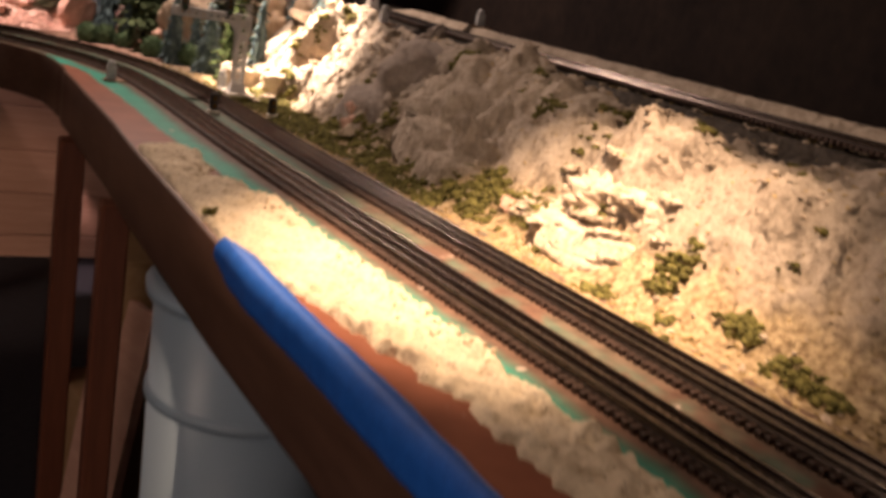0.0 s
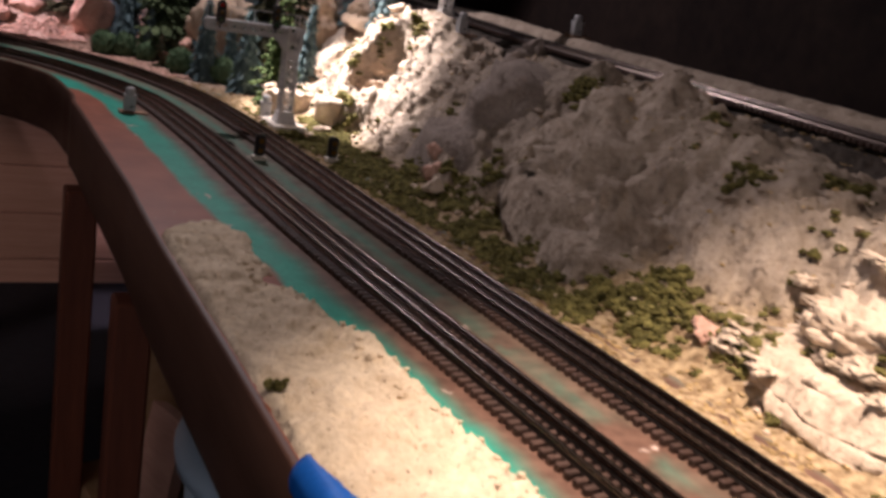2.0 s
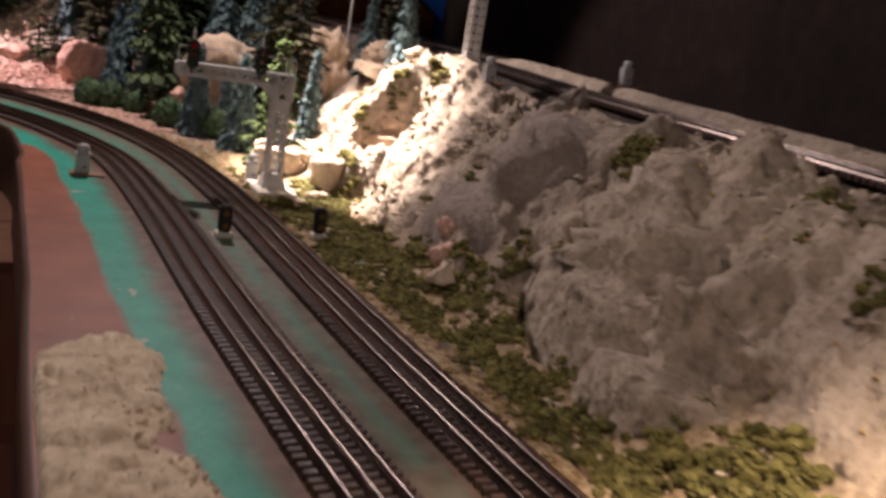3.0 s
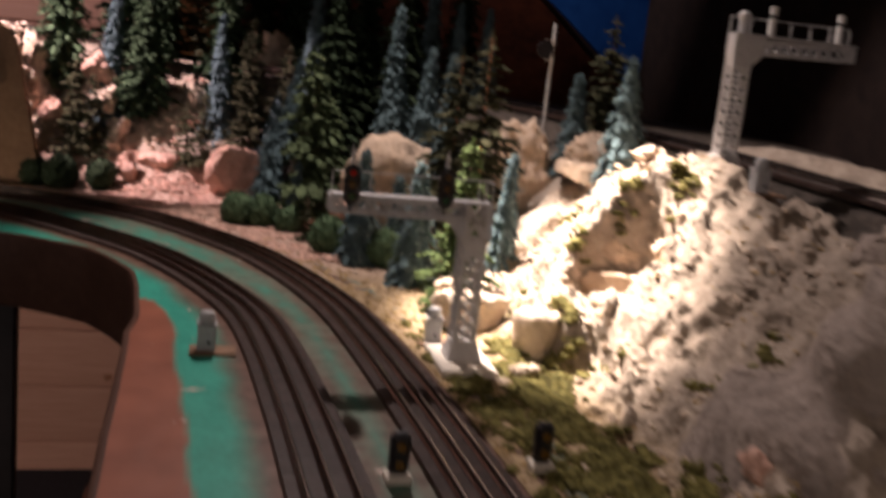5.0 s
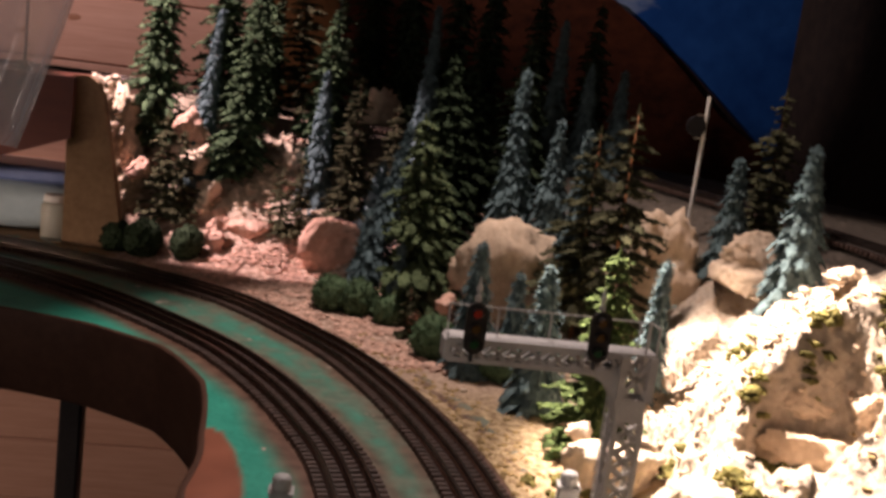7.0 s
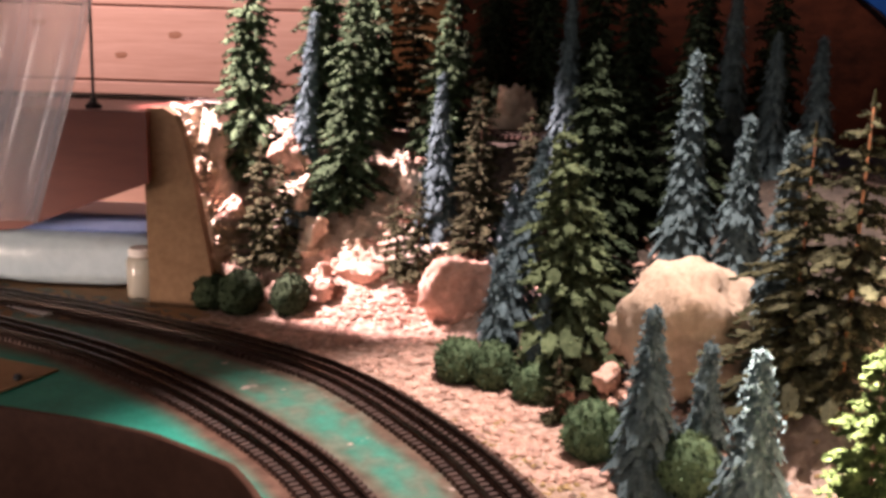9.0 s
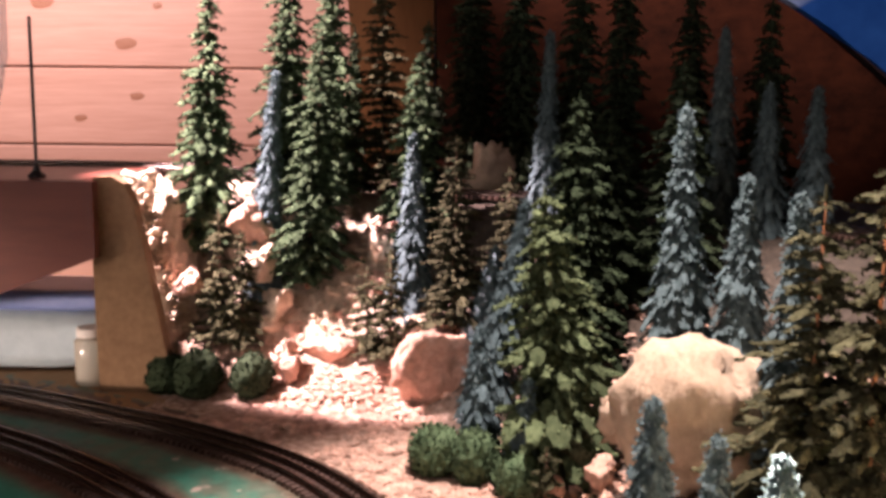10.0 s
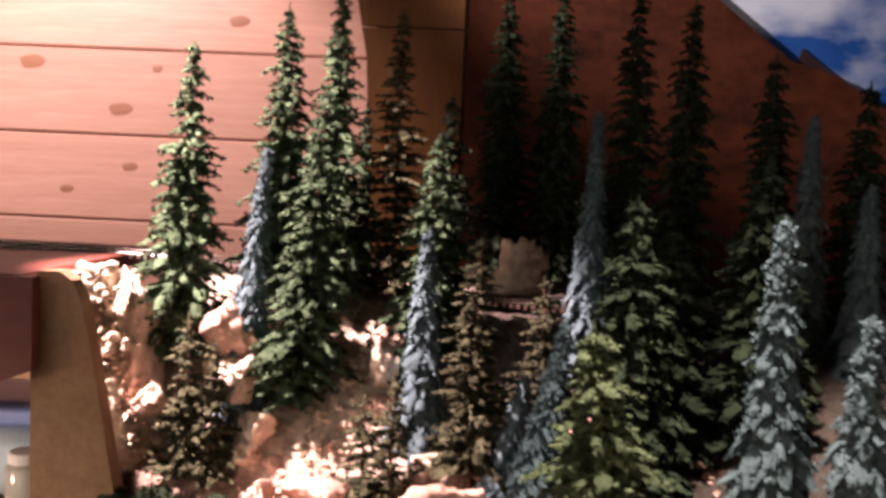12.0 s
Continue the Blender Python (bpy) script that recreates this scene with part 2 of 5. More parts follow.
M = {
    "deck": specked(painted_deck(), 24, (0.50, 0.40, 0.34), 0.675, 0.71),
    "hill": crumble(hillside_stone(), 80, 0.9, 0.0040),
    "plaster": specked(crumble(material("tan_plaster", (0.46, 0.36, 0.24), (0.80, 0.68, 0.50), 26, 0.9, 0.8, dist=0.003), 150, 0.8, 0.0016), 260, (0.16, 0.09, 0.05), 0.66, 0.70),
    "fascia": material("brown_painted_board", (0.060, 0.030, 0.021), (0.105, 0.054, 0.037), 14, 0.5, 0.15, stretch=(1, 0.15, 1), spec=0.15),
    "red_fascia": material("red_brown_paint", (0.10, 0.026, 0.018), (0.16, 0.042, 0.027), 12, 0.5, 0.15, stretch=(0.2, 1, 1)),
    "leg": material("stained_leg_wood", (0.10, 0.03, 0.016), (0.19, 0.06, 0.03), 20, 0.55, 0.2, stretch=(1, 1, 0.1)),
    "black_leg": material("black_painted_steel", (0.012, 0.01, 0.01), (0.03, 0.025, 0.025), 30, 0.5, 0.1),
    "tie": material("brown_plastic_tie", (0.034, 0.019, 0.014), (0.082, 0.048, 0.036), 180, 0.5, 0.3, stretch=(0.2, 1, 1), random_value=0.25, dist=0.0005),
    "rail": material("weathered_rail", (0.09, 0.068, 0.058), (0.24, 0.20, 0.175), 120, 0.26, 0.1, metal=1.0),
    "pine": material("knotty_pine", (0.45, 0.245, 0.18), (0.61, 0.365, 0.285), 5, 0.5, 0.12, stretch=(0.35, 1, 6), random_value=0.12),
    "knot": material("pine_knot", (0.20, 0.075, 0.04), (0.42, 0.21, 0.13), 70, 0.5, 0.1),
    "gold": material("golden_panel", (0.10, 0.045, 0.017), (0.14, 0.066, 0.025), 6, 0.6, 0.1, stretch=(4, 1, 0.5), spec=0.08),
    # brown paint kept near black, part of the mountain's shade is in it
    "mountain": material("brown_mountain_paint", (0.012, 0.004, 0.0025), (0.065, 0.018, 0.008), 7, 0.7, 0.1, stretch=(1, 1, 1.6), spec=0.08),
    "ridge": material("purple_brown_ridge_paint", (0.010, 0.007, 0.009), (0.030, 0.018, 0.020), 8, 0.8, 0.1, spec=0.05),
    "dark": material("dark_backdrop_cloth", (0.008, 0.006, 0.006), (0.024, 0.016, 0.013), 6, 0.95, 0.2, spec=0.08),
    "sky": sky_paint(),
    "cut": material("tan_fibreboard", (0.17, 0.10, 0.052), (0.27, 0.172, 0.095), 20, 0.9, 0.4),
    "tan_rock": crumble(material("streaked_tan_rock", (0.42, 0.31, 0.215), (0.64, 0.51, 0.38), 26, 0.9, 0.7, dist=0.003, stretch=(1, 1, 0.35)), 120, 0.6, 0.0018),
    "pale_rock": crumble(material("pale_rock", (0.46, 0.36, 0.26), (0.72, 0.60, 0.47), 30, 0.9, 0.7, dist=0.003), 85, 0.8, 0.0028),
    "pink_rock": crumble(material("pink_rock", (0.50, 0.28, 0.20), (0.74, 0.50, 0.40), 34, 0.9, 0.7, dist=0.003), 75, 0.8, 0.003),
    # grey rock, made darker still to hold the shade on the dome
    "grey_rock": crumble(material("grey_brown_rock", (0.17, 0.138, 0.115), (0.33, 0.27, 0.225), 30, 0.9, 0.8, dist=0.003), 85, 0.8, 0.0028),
    "moss": material("olive_foam", (0.066, 0.062, 0.020), (0.205, 0.182, 0.062), 140, 0.95, 0.8, fine=3, spec=0.08),
    "straw": material("straw_foam", (0.22, 0.15, 0.06), (0.50, 0.37, 0.19), 140, 0.95, 0.8, fine=3, spec=0.08),
    "green": material("green_foam", (0.026, 0.050, 0.026), (0.085, 0.125, 0.066), 110, 0.9, 0.8, fine=3, random_value=0.2, spec=0.08),
    # paler copy of the green foam, lamplight put into the colour
    "lit_green": material("lit_tree_foam", (0.042, 0.064, 0.030), (0.125, 0.160, 0.082), 110, 0.9, 0.8, fine=3, spec=0.08),
    # darker copy of the green foam, with the shade put into its colour
    "shaded_green": material("shaded_green_foam", (0.012, 0.020, 0.011), (0.036, 0.052, 0.028), 110, 0.9, 0.8, fine=3, random_value=0.2, spec=0.08),
    "olive": material("brown_olive_foam", (0.034, 0.036, 0.019), (0.090, 0.090, 0.050), 110, 0.9, 0.8, fine=3, random_value=0.2, spec=0.08),
    "bright": material("light_green_foam", (0.035, 0.060, 0.018), (0.105, 0.145, 0.052), 110, 0.9, 0.8, fine=3, spec=0.08),
    "blue": material("blue_spruce_flock", (0.055, 0.090, 0.095), (0.155, 0.215, 0.225), 160, 0.9, 0.8, fine=3, random_value=0.15, spec=0.08),
    "slate": material("slate_blue_flock", (0.052, 0.084, 0.092), (0.145, 0.205, 0.220), 160, 0.9, 0.8, fine=3, spec=0.08),
    "bark": material("brown_trunk", (0.06, 0.03, 0.018), (0.13, 0.07, 0.04), 90, 0.9, 0.5, stretch=(1, 1, 0.3)),
    "red_bark": material("red_brown_trunk", (0.22, 0.09, 0.035), (0.36, 0.16, 0.07), 90, 0.9, 0.5, stretch=(1, 1, 0.3)),
    "silver": material("silver_painted_steel", (0.48, 0.47, 0.46), (0.62, 0.61, 0.60), 120, 0.45, 0.1, metal=0.15),
    "concrete": material("pale_plaster_base", (0.60, 0.55, 0.46), (0.76, 0.71, 0.62), 90, 0.85, 0.3),
    "grey_box": material("grey_painted_box", (0.30, 0.30, 0.30), (0.42, 0.42, 0.42), 140, 0.55, 0.1),
    "brown_base": material("brown_base", (0.16, 0.09, 0.05), (0.28, 0.17, 0.10), 90, 0.8, 0.3),
    "black": plain("black_plastic", (0.012, 0.011, 0.013), 0.35),
    "red_lens": plain("red_lens", (0.45, 0.01, 0.008), 0.15),
    "amber_lens": plain("dark_amber_lens", (0.12, 0.06, 0.01), 0.15),
    "green_lens": plain("dark_green_lens", (0.01, 0.08, 0.03), 0.15),
    "tape": material("blue_masking_tape", (0.004, 0.075, 0.36), (0.012, 0.12, 0.52), 60, 0.55, 0.4, dist=0.001),
    "tub": plain("milky_plastic", (0.32, 0.41, 0.50), 0.35, alpha=1.0, transmission=0.15),
    "bag_blue": material("pale_blue_plastic", (0.16, 0.22, 0.46), (0.26, 0.33, 0.60), 8, 0.35, 0.4, dist=0.006),
    "bag_white": material("milky_wrapped_plastic", (0.34, 0.44, 0.50), (0.48, 0.59, 0.64), 8, 0.3, 0.5, dist=0.006),
    "jar": plain("clear_plastic_jar", (0.75, 0.72, 0.62), 0.15, transmission=0.55),
    "sheeting": plain("clear_sheeting", (0.80, 0.82, 0.86), 0.12, alpha=0.42, transmission=0.3),
    "carpet": material("dark_carpet", (0.010, 0.011, 0.018), (0.026, 0.026, 0.036), 60, 0.95, 0.6),
    "room": material("dark_room_wall", (0.16, 0.115, 0.09), (0.24, 0.18, 0.14), 4, 0.8, 0.1),
    "card": material("worn_cardboard", (0.30, 0.17, 0.08), (0.42, 0.26, 0.14), 14, 0.85, 0.2),
    "rubble": crumble(material("pinkish_rubble", (0.42, 0.25, 0.18), (0.66, 0.45, 0.36), 60, 0.9, 0.6), 120, 0.8, 0.002),
    "white": material("white_card", (0.60, 0.58, 0.54), (0.78, 0.76, 0.72), 20, 0.7, 0.1),
    "brass": plain("dull_wire", (0.55, 0.5, 0.42), 0.35, 0.6),
}

for key, amount in (("moss", 0.5), ("straw", 0.4), ("rubble", 0.35), ("green", 0.5), ("shaded_green", 0.5), ("olive", 0.45), ("lit_green", 0.45), ("bright", 0.4), ("blue", 0.25), ("slate", 0.25)):
    per_clump(M[key], amount)

# ---- geometry helpers ----
rng = random.Random(7)


class Shape:
    """Collects vertices and faces of one mesh."""

    def __init__(self):
        self.v, self.f = [], []

    def add(self, verts, faces):
        k = len(self.v)
        self.v += [tuple(p) for p in verts]
        self.f += [tuple(i + k for i in f) for f in faces]
        return self

    def box(self, c, size, m=None, bevel=0.0):
        x, y, z = (s / 2 for s in size)
        b = min(bevel, x * 0.9, y * 0.9, z * 0.9)
        c = Vector(c)
        if b <= 0:
            pts = [Vector((i * x, j * y, k * z)) for i in (-1, 1) for j in (-1, 1) for k in (-1, 1)]
            faces = [(0, 1, 3, 2), (4, 6, 7, 5), (0, 4, 5, 1), (2, 3, 7, 6), (0, 2, 6, 4), (1, 5, 7, 3)]
        else:
            pts, faces = [], []
            idx = {}
            for i in (-1, 1):
                for j in (-1, 1):
                    for k in (-1, 1):
                        for axis in range(3):
                            p = [i * (x - b), j * (y - b), k * (z - b)]
                            p[axis] = (i * x, j * y, k * z)[axis]
                            idx[i, j, k, axis] = len(pts)
                            pts.append(Vector(p))
            for axis in range(3):
                u, w = [a for a in range(3) if a != axis]
                for s in (-1, 1):
                    ring = []
                    for a, q in ((-1, -1), (1, -1), (1, 1), (-1, 1)):
                        key = [0, 0, 0]
                        key[axis], key[u], key[w] = s, a, q
                        ring.append(idx[(*key, axis)])
                    faces.append(ring)
            for axis in range(3):
                u, w = [a for a in range(3) if a != axis]
                for a in (-1, 1):
                    for q in (-1, 1):
                        k0, k1 = [0, 0, 0], [0, 0, 0]
                        k0[axis], k1[axis] = -1, 1
                        k0[u] = k1[u] = a
                        k0[w] = k1[w] = q
                        faces.append((idx[(*k0, u)], idx[(*k1, u)], idx[(*k1, w)], idx[(*k0, w)]))
            for i in (-1, 1):
                for j in (-1, 1):
                    for k in (-1, 1):
                        faces.append(tuple(idx[i, j, k, a] for a in range(3)))
        pts = [(m @ p if m else p) + c for p in pts]
        return self.add(pts, faces)

    def rod(self, p, q, r, r2=None, n=8, cap=True):
        p, q = Vector(p), Vector(q)
        r2 = r if r2 is None else r2
        d = (q - p).normalized()
        a = d.orthogonal().normalized()
        b = d.cross(a)
        ring = [a * math.cos(2 * math.pi * i / n) + b * math.sin(2 * math.pi * i / n) for i in range(n)]
        verts = [p + e * r for e in ring] + [q + e * r2 for e in ring]
        faces = [(i, (i + 1) % n, n + (i + 1) % n, n + i) for i in range(n)]
        if cap:
            faces += [tuple(range(n - 1, -1, -1)), tuple(range(n, 2 * n))]
        return self.add(verts, faces)

    def bar(self, p, q, w, h):
        """A flat bar from p to q."""
        p, q = Vector(p), Vector(q)
        d = q - p
        m = d.to_track_quat("X", "Z").to_matrix()
        return self.box((p + q) / 2, (d.length, w, h), m)

    def turned(self, profile, n=20, c=(0, 0, 0)):
        """A solid of revolution about z from (radius, height) pairs."""
        verts, faces = [], []
        for r, z in profile:
            verts += [(c[0] + r * math.cos(2 * math.pi * i / n), c[1] + r * math.sin(2 * math.pi * i / n), c[2] + z) for i in range(n)]
        for j in range(len(profile) - 1):
            faces += [(j * n + i, j * n + (i + 1) % n, (j + 1) * n + (i + 1) % n, (j + 1) * n + i) for i in range(n)]
        faces += [tuple(range(n - 1, -1, -1)), tuple(range((len(profile) - 1) * n, len(profile) * n))]
        return self.add(verts, faces)

    def prism(self, outline, y0, y1):
        """An outline in x and z, pushed through from y0 to y1."""
        n = len(outline)
        verts = [(x, y0, z) for x, z in outline] + [(x, y1, z) for x, z in outline]
        faces = [tuple(range(n)), tuple(range(2 * n - 1, n - 1, -1))] + [(i, n + i, n + (i + 1) % n, (i + 1) % n) for i in range(n)]
        return self.add(verts, faces)

    def mesh(self, name, mat, smooth=False):
        me = bpy.data.meshes.new(name)
        me.from_pydata(self.v, [], self.f)
        me.materials.append(M[mat])
        if smooth:
            me.shade_smooth()
        me.update()
        return me


def fixed(shape):
    """Consistent outward normals."""
    bm = bmesh.new()
    vs = [bm.verts.new(p) for p in shape.v]
    for f in shape.f:
        try:
            bm.faces.new([vs[i] for i in f])
        except ValueError:
            pass
    bmesh.ops.recalc_face_normals(bm, faces=bm.faces)
    bm.verts.index_update()
    shape.v = [tuple(v.co) for v in bm.verts]
    shape.f = [tuple(v.index for v in f.verts) for f in bm.faces]
    bm.free()
    return shape


def part(name, shape, mat, parent=None, label="", smooth=False, at=None, fix=True):
    if fix and len(shape.f) < 4000:
        fixed(shape)
    ob = new(name, shape.mesh(name, mat, smooth))
    if at is not None:
        ob.location = at
    if parent:
        ob.parent = parent
    return tagged(ob, label)


def empty(name, at=(0, 0, 0), label="", category="", group="", kind="", turn=0):
    ob = new(name)
    ob.location = at
    ob.rotation_euler = (0, 0, radians(turn))
    ob.empty_display_size = 0.02
    return tagged(ob, label, category, group, kind)


class Line:
    """A smooth curve through plan points (x, y, z), sampled by length."""

    def __init__(self, points, step=0.004):
        p = [np.array(q, float) for q in points]
        p = [2 * p[0] - p[1]] + p + [2 * p[-1] - p[-2]]
        out = []
        for a, b, c, d in zip(p, p[1:], p[2:], p[3:]):
            for t in np.linspace(0, 1, 60, endpoint=False):
                out.append(0.5 * (2 * b + (c - a) * t + (2 * a - 5 * b + 4 * c - d) * t * t + (3 * b - a - 3 * c + d) * t ** 3))
        out.append(p[-2])
        out = np.array(out)
        s = np.r_[0, np.cumsum(np.linalg.norm(np.diff(out[:, :2], axis=0), axis=1))]
        self.length = s[-1]
        self.s = np.arange(0, self.length, step)
        self.p = np.stack([np.interp(self.s, s, out[:, k]) for k in range(3)], 1)
        for _ in range(12):
            self.p[1:-1] = (self.p[:-2] + 2 * self.p[1:-1] + self.p[2:]) / 4
        t = np.gradient(self.p[:, :2], axis=0)
        self.t = t / np.linalg.norm(t, axis=1)[:, None]

    def at(self, s):
        p = np.array([np.interp(s, self.s, self.p[:, k]) for k in range(3)])
        t = np.array([np.interp(s, self.s, self.t[:, k]) for k in range(2)])
        t /= np.linalg.norm(t)
        return p, t, np.array([t[1], -t[0]])

    def near(self, xy):
        """Distance to, index on and side of the curve for many points."""
        d, k = [], []
        for chunk in np.array_split(xy, max(1, len(xy) // 4000)):
            q = ((chunk[:, None, :] - self.p[None, ::2, :2]) ** 2).sum(2)
            j = q.argmin(1)
            d.append(np.sqrt(q[np.arange(len(chunk)), j]))
            k.append(np.minimum(j * 2, len(self.p) - 1))
        d, k = np.concatenate(d), np.concatenate(k)
        off = xy - self.p[k, :2]
        side = off[:, 0] * self.t[k, 1] - off[:, 1] * self.t[k, 0]
        return d, k, np.sign(side)


def smooth(a, b, x):
    t = np.clip((x - a) / (b - a), 0, 1)
    return t * t * (3 - 2 * t)


def fractal(x, y, z, octaves=5, ridged=False):
    total, amp = 0.0, 1.0
    for _ in range(octaves):
        n = noise.noise(Vector((x, y, z)))
        total += amp * ((1 - abs(n) * 2) if ridged else n)
        x, y, z, amp = x * 2.1 + 3.1, y * 2.1 + 1.7, z * 2.1, amp * 0.5
    return total


def facet(q, scale, amp, tilt):
    """Height of broken plaster: every cell a step of its own height and slope."""
    d, p = noise.voronoi(q * scale)
    c = p[0]
    h = noise.cell(c * 7.3 + Vector((3.1, 1.7, 0.3)))
    n = noise.cell_vector(c * 5.1 + Vector((0.2, 9.3, 4.1))) - Vector((0.5, 0.5, 0.5))
    lift = h - 0.5 + 2 * tilt * (q * scale - c).dot(n)
    return amp * lift * min(1.0, (d[1] - d[0]) * 6 + 0.35)


# ---- plan of the tracks ----
NEAR = Line([(0.355, -0.5, 0), (0.280, 0.5, 0), (0.242, 1.02, 0), (0.213, 1.4, 0), (0.192, 1.78, 0), (0.168, 2.02, 0), (0.134, 2.145, 0), (0.075, 2.28, 0), (-0.002, 2.398, 0), (-0.158, 2.558, 0), (-0.338, 2.684, 0), (-0.60, 2.80, 0), (-0.95, 2.86, 0)])
FAR = Line([(0.451, -0.5, 0), (0.376, 0.5, 0), (0.339, 1.02, 0), (0.313, 1.4, 0), (0.293, 1.78, 0), (0.272, 2.01, 0), (0.249, 2.145, 0), (0.204, 2.293, 0), (0.145, 2.42, 0), (0.025, 2.59, 0), (-0.10, 2.688, 0), (-0.224, 2.757, 0), (-0.41, 2.842, 0), (-0.68, 2.93, 0), (-1.0, 2.97, 0)])
UPPER = Line([(0.73, -0.5, 0.167), (0.75, 0.85, 0.172), (0.765, 1.30, 0.176), (0.785, 1.88, 0.182), (0.79, 2.2, 0.19), (0.75, 2.5, 0.20), (0.62, 2.85, 0.215), (0.40, 3.06, 0.225), (0.06, 3.15, 0.233), (-0.3, 3.17, 0.262), (-0.9, 3.12, 0.262)])


def edge_offset(y, x):
    """How far the open edge of the deck lies to the left of the near track."""
    a = np.interp(y, [-0.5, 0.9, 1.3, 1.5, 1.76, 1.90, 2.02, 2.145, 2.28, 2.40], [0.20, 0.178, 0.158, 0.146, 0.141, 0.134, 0.126, 0.097, 0.057, 0.048])
    b = np.interp(x, [-0.95, -0.34, -0.25, -0.16, -0.076, -0.002], [0.30, 0.235, 0.175, 0.125, 0.075, 0.048])
    return a if x > -0.002 else b


def hollow(x, y):
    return np.hypot((x - 0.524) / 0.055, (y - 1.985) / 0.053)


def ground_height(xy):
    """Height of the scenery over the deck: level by the tracks, rising to the upper line."""
    df, kf, sf = FAR.near(xy)
    du, ku, su = UPPER.near(xy)
    zu = UPPER.p[ku, 2] - 0.004
    de = np.where(sf > 0, df, 0)
    shelf = np.where(su > 0, 0.0, np.maximum(du - 0.045, 0))
    f = np.clip((de - 0.035) / np.maximum(de - 0.035 + shelf, 1e-4), 0, 1) * (de > 0.035)
    y = xy[:, 1]
    z = zu * smooth(np.interp(y, [1.05, 1.45, 1.9], [0.08, 0.13, 0.22]), np.interp(y, [1.05, 1.45, 1.9], [0.62, 0.82, 1.0]), f)
    z = z + np.where(su > 0, 0.027 * smooth(0.060, 0.088, du) - 0.08 * smooth(0.105, 0.135, du), -0.014 * np.exp(-(shelf / 0.035) ** 2) * (du > 0.043)) * (1 - smooth(2.25, 2.5, y))
    cap = np.where((shelf > 0) & (du > 0.06), 0.148, 9.0) + 0.2 * smooth(1.02, 1.22, y)
    z = np.minimum(z, cap)
    hill = np.exp(-(((xy[:, 0] - 0.572) / 0.108) ** 2 + ((xy[:, 1] - 2.06) / 0.15) ** 2))
    z = z + 0.094 * hill * smooth(0.0, 0.07, shelf)
    # the hollow at the foot of the bright knoll
    inside = hollow(xy[:, 0], xy[:, 1]) + 0.10 * np.array([fractal(a * 30, b * 30, 6.0, 3) for a, b in xy]) * (np.abs(y - 2.0) < 0.1)
    low = 0.042 + 0.22 * np.maximum(xy[:, 0] - 0.50, 0)
    z = np.minimum(z, low + (0.115 - low) * smooth(0.80, 1.02, inside) + 0.22 * np.maximum(inside - 1, 0))
    return z, f, hill, shelf, de


def sheet(name, grid, colours=None, attribute="", mat="deck", parent=None, label="", category="", kind=""):
    """A grid of points (rows, columns, 3) as one mesh, with an optional colour attribute."""
    r, c = grid.shape[:2]
    idx = np.arange(r * c).reshape(r, c)
    faces = np.stack([idx[:-1, :-1], idx[:-1, 1:], idx[1:, 1:], idx[1:, :-1]], -1).reshape(-1, 4)
    me = bpy.data.meshes.new(name)
    me.from_pydata(grid.reshape(-1, 3).tolist(), [], faces.tolist())
    me.materials.append(M[mat])
    if colours is not None:
        at = me.color_attributes.new(attribute, "FLOAT_COLOR", "POINT")
        at.data.foreach_set("color", np.concatenate([colours.reshape(-1, 3), np.ones((r * c, 1))], 1).ravel())
    me.shade_smooth()
    ob = new(name, me)
    if parent:
        ob.parent = parent
    return tagged(ob, label, category, "", kind)


# ---- room ----
FLOOR = -0.92
s = Shape().box((-0.6, 0.6, FLOOR - 0.03), (4.4, 6.6, 0.06))
tagged(part("floor", s, "carpet"), "dark carpeted floor under the layout", "floor", kind="structure")
s = Shape().box((-0.6, 0.6, 1.53), (4.4, 6.6, 0.06))
tagged(part("ceiling", s, "room"), "dim brown ceiling", "ceiling", kind="structure")
for nm, c, size in (("wall_west", (-2.75, 0.6, 0.3), (0.08, 6.4, 2.4)), ("wall_east", (1.52, 0.6, 0.3), (0.08, 6.4, 2.4)), ("wall_south", (-0.6, -2.6, 0.3), (4.4, 0.08, 2.4))):
    tagged(part(nm, Shape().box(c, size), "room"), "dark unlit wall of the room", "wall", kind="structure")

wall = tagged(part("wall_north", Shape().box((-0.6, 3.755, 0.3), (4.3, 0.09, 2.4)), "room"), "wall clad with horizontal knotty pine boards", "wall", kind="structure")
board_mesh = Shape().box((0, 0, 0), (4.2, 0.02, 0.1575), bevel=0.0035)
board_mesh = fixed(board_mesh).mesh("board", "pine")
knot_mesh = Shape()
ring = [(0.5 * math.cos(a) * (1 + 0.07 * math.sin(3 * a + 1) + 0.03 * math.sin(5 * a)), 0, 0.5 * math.sin(a) * (1 + 0.14 * math.sin(2 * a + 0.6))) for a in np.linspace(0, 2 * math.pi, 20, endpoint=False)]
knot_mesh.add([(0, -0.0012, 0)] + ring, [(0, i + 1, (i + 1) % 20 + 1) for i in range(20)])
knot_mesh = knot_mesh.mesh("knot", "knot", True)
for i in range(16):
    z = -0.919 + 0.16 * i
    b = new("board", board_mesh)
    b.location, b.parent = (-0.6, 3.70, z), wall
    if i > 1:
        for _ in range(3):
            k = new("knot", knot_mesh)
            w = rng.uniform(0.014, 0.034)
            k.scale = (w * rng.uniform(1, 1.5), 1, w)
            k.location, k.parent = (rng.uniform(-1.5, 1.5), -0.0103, rng.uniform(-0.06, 0.06)), b

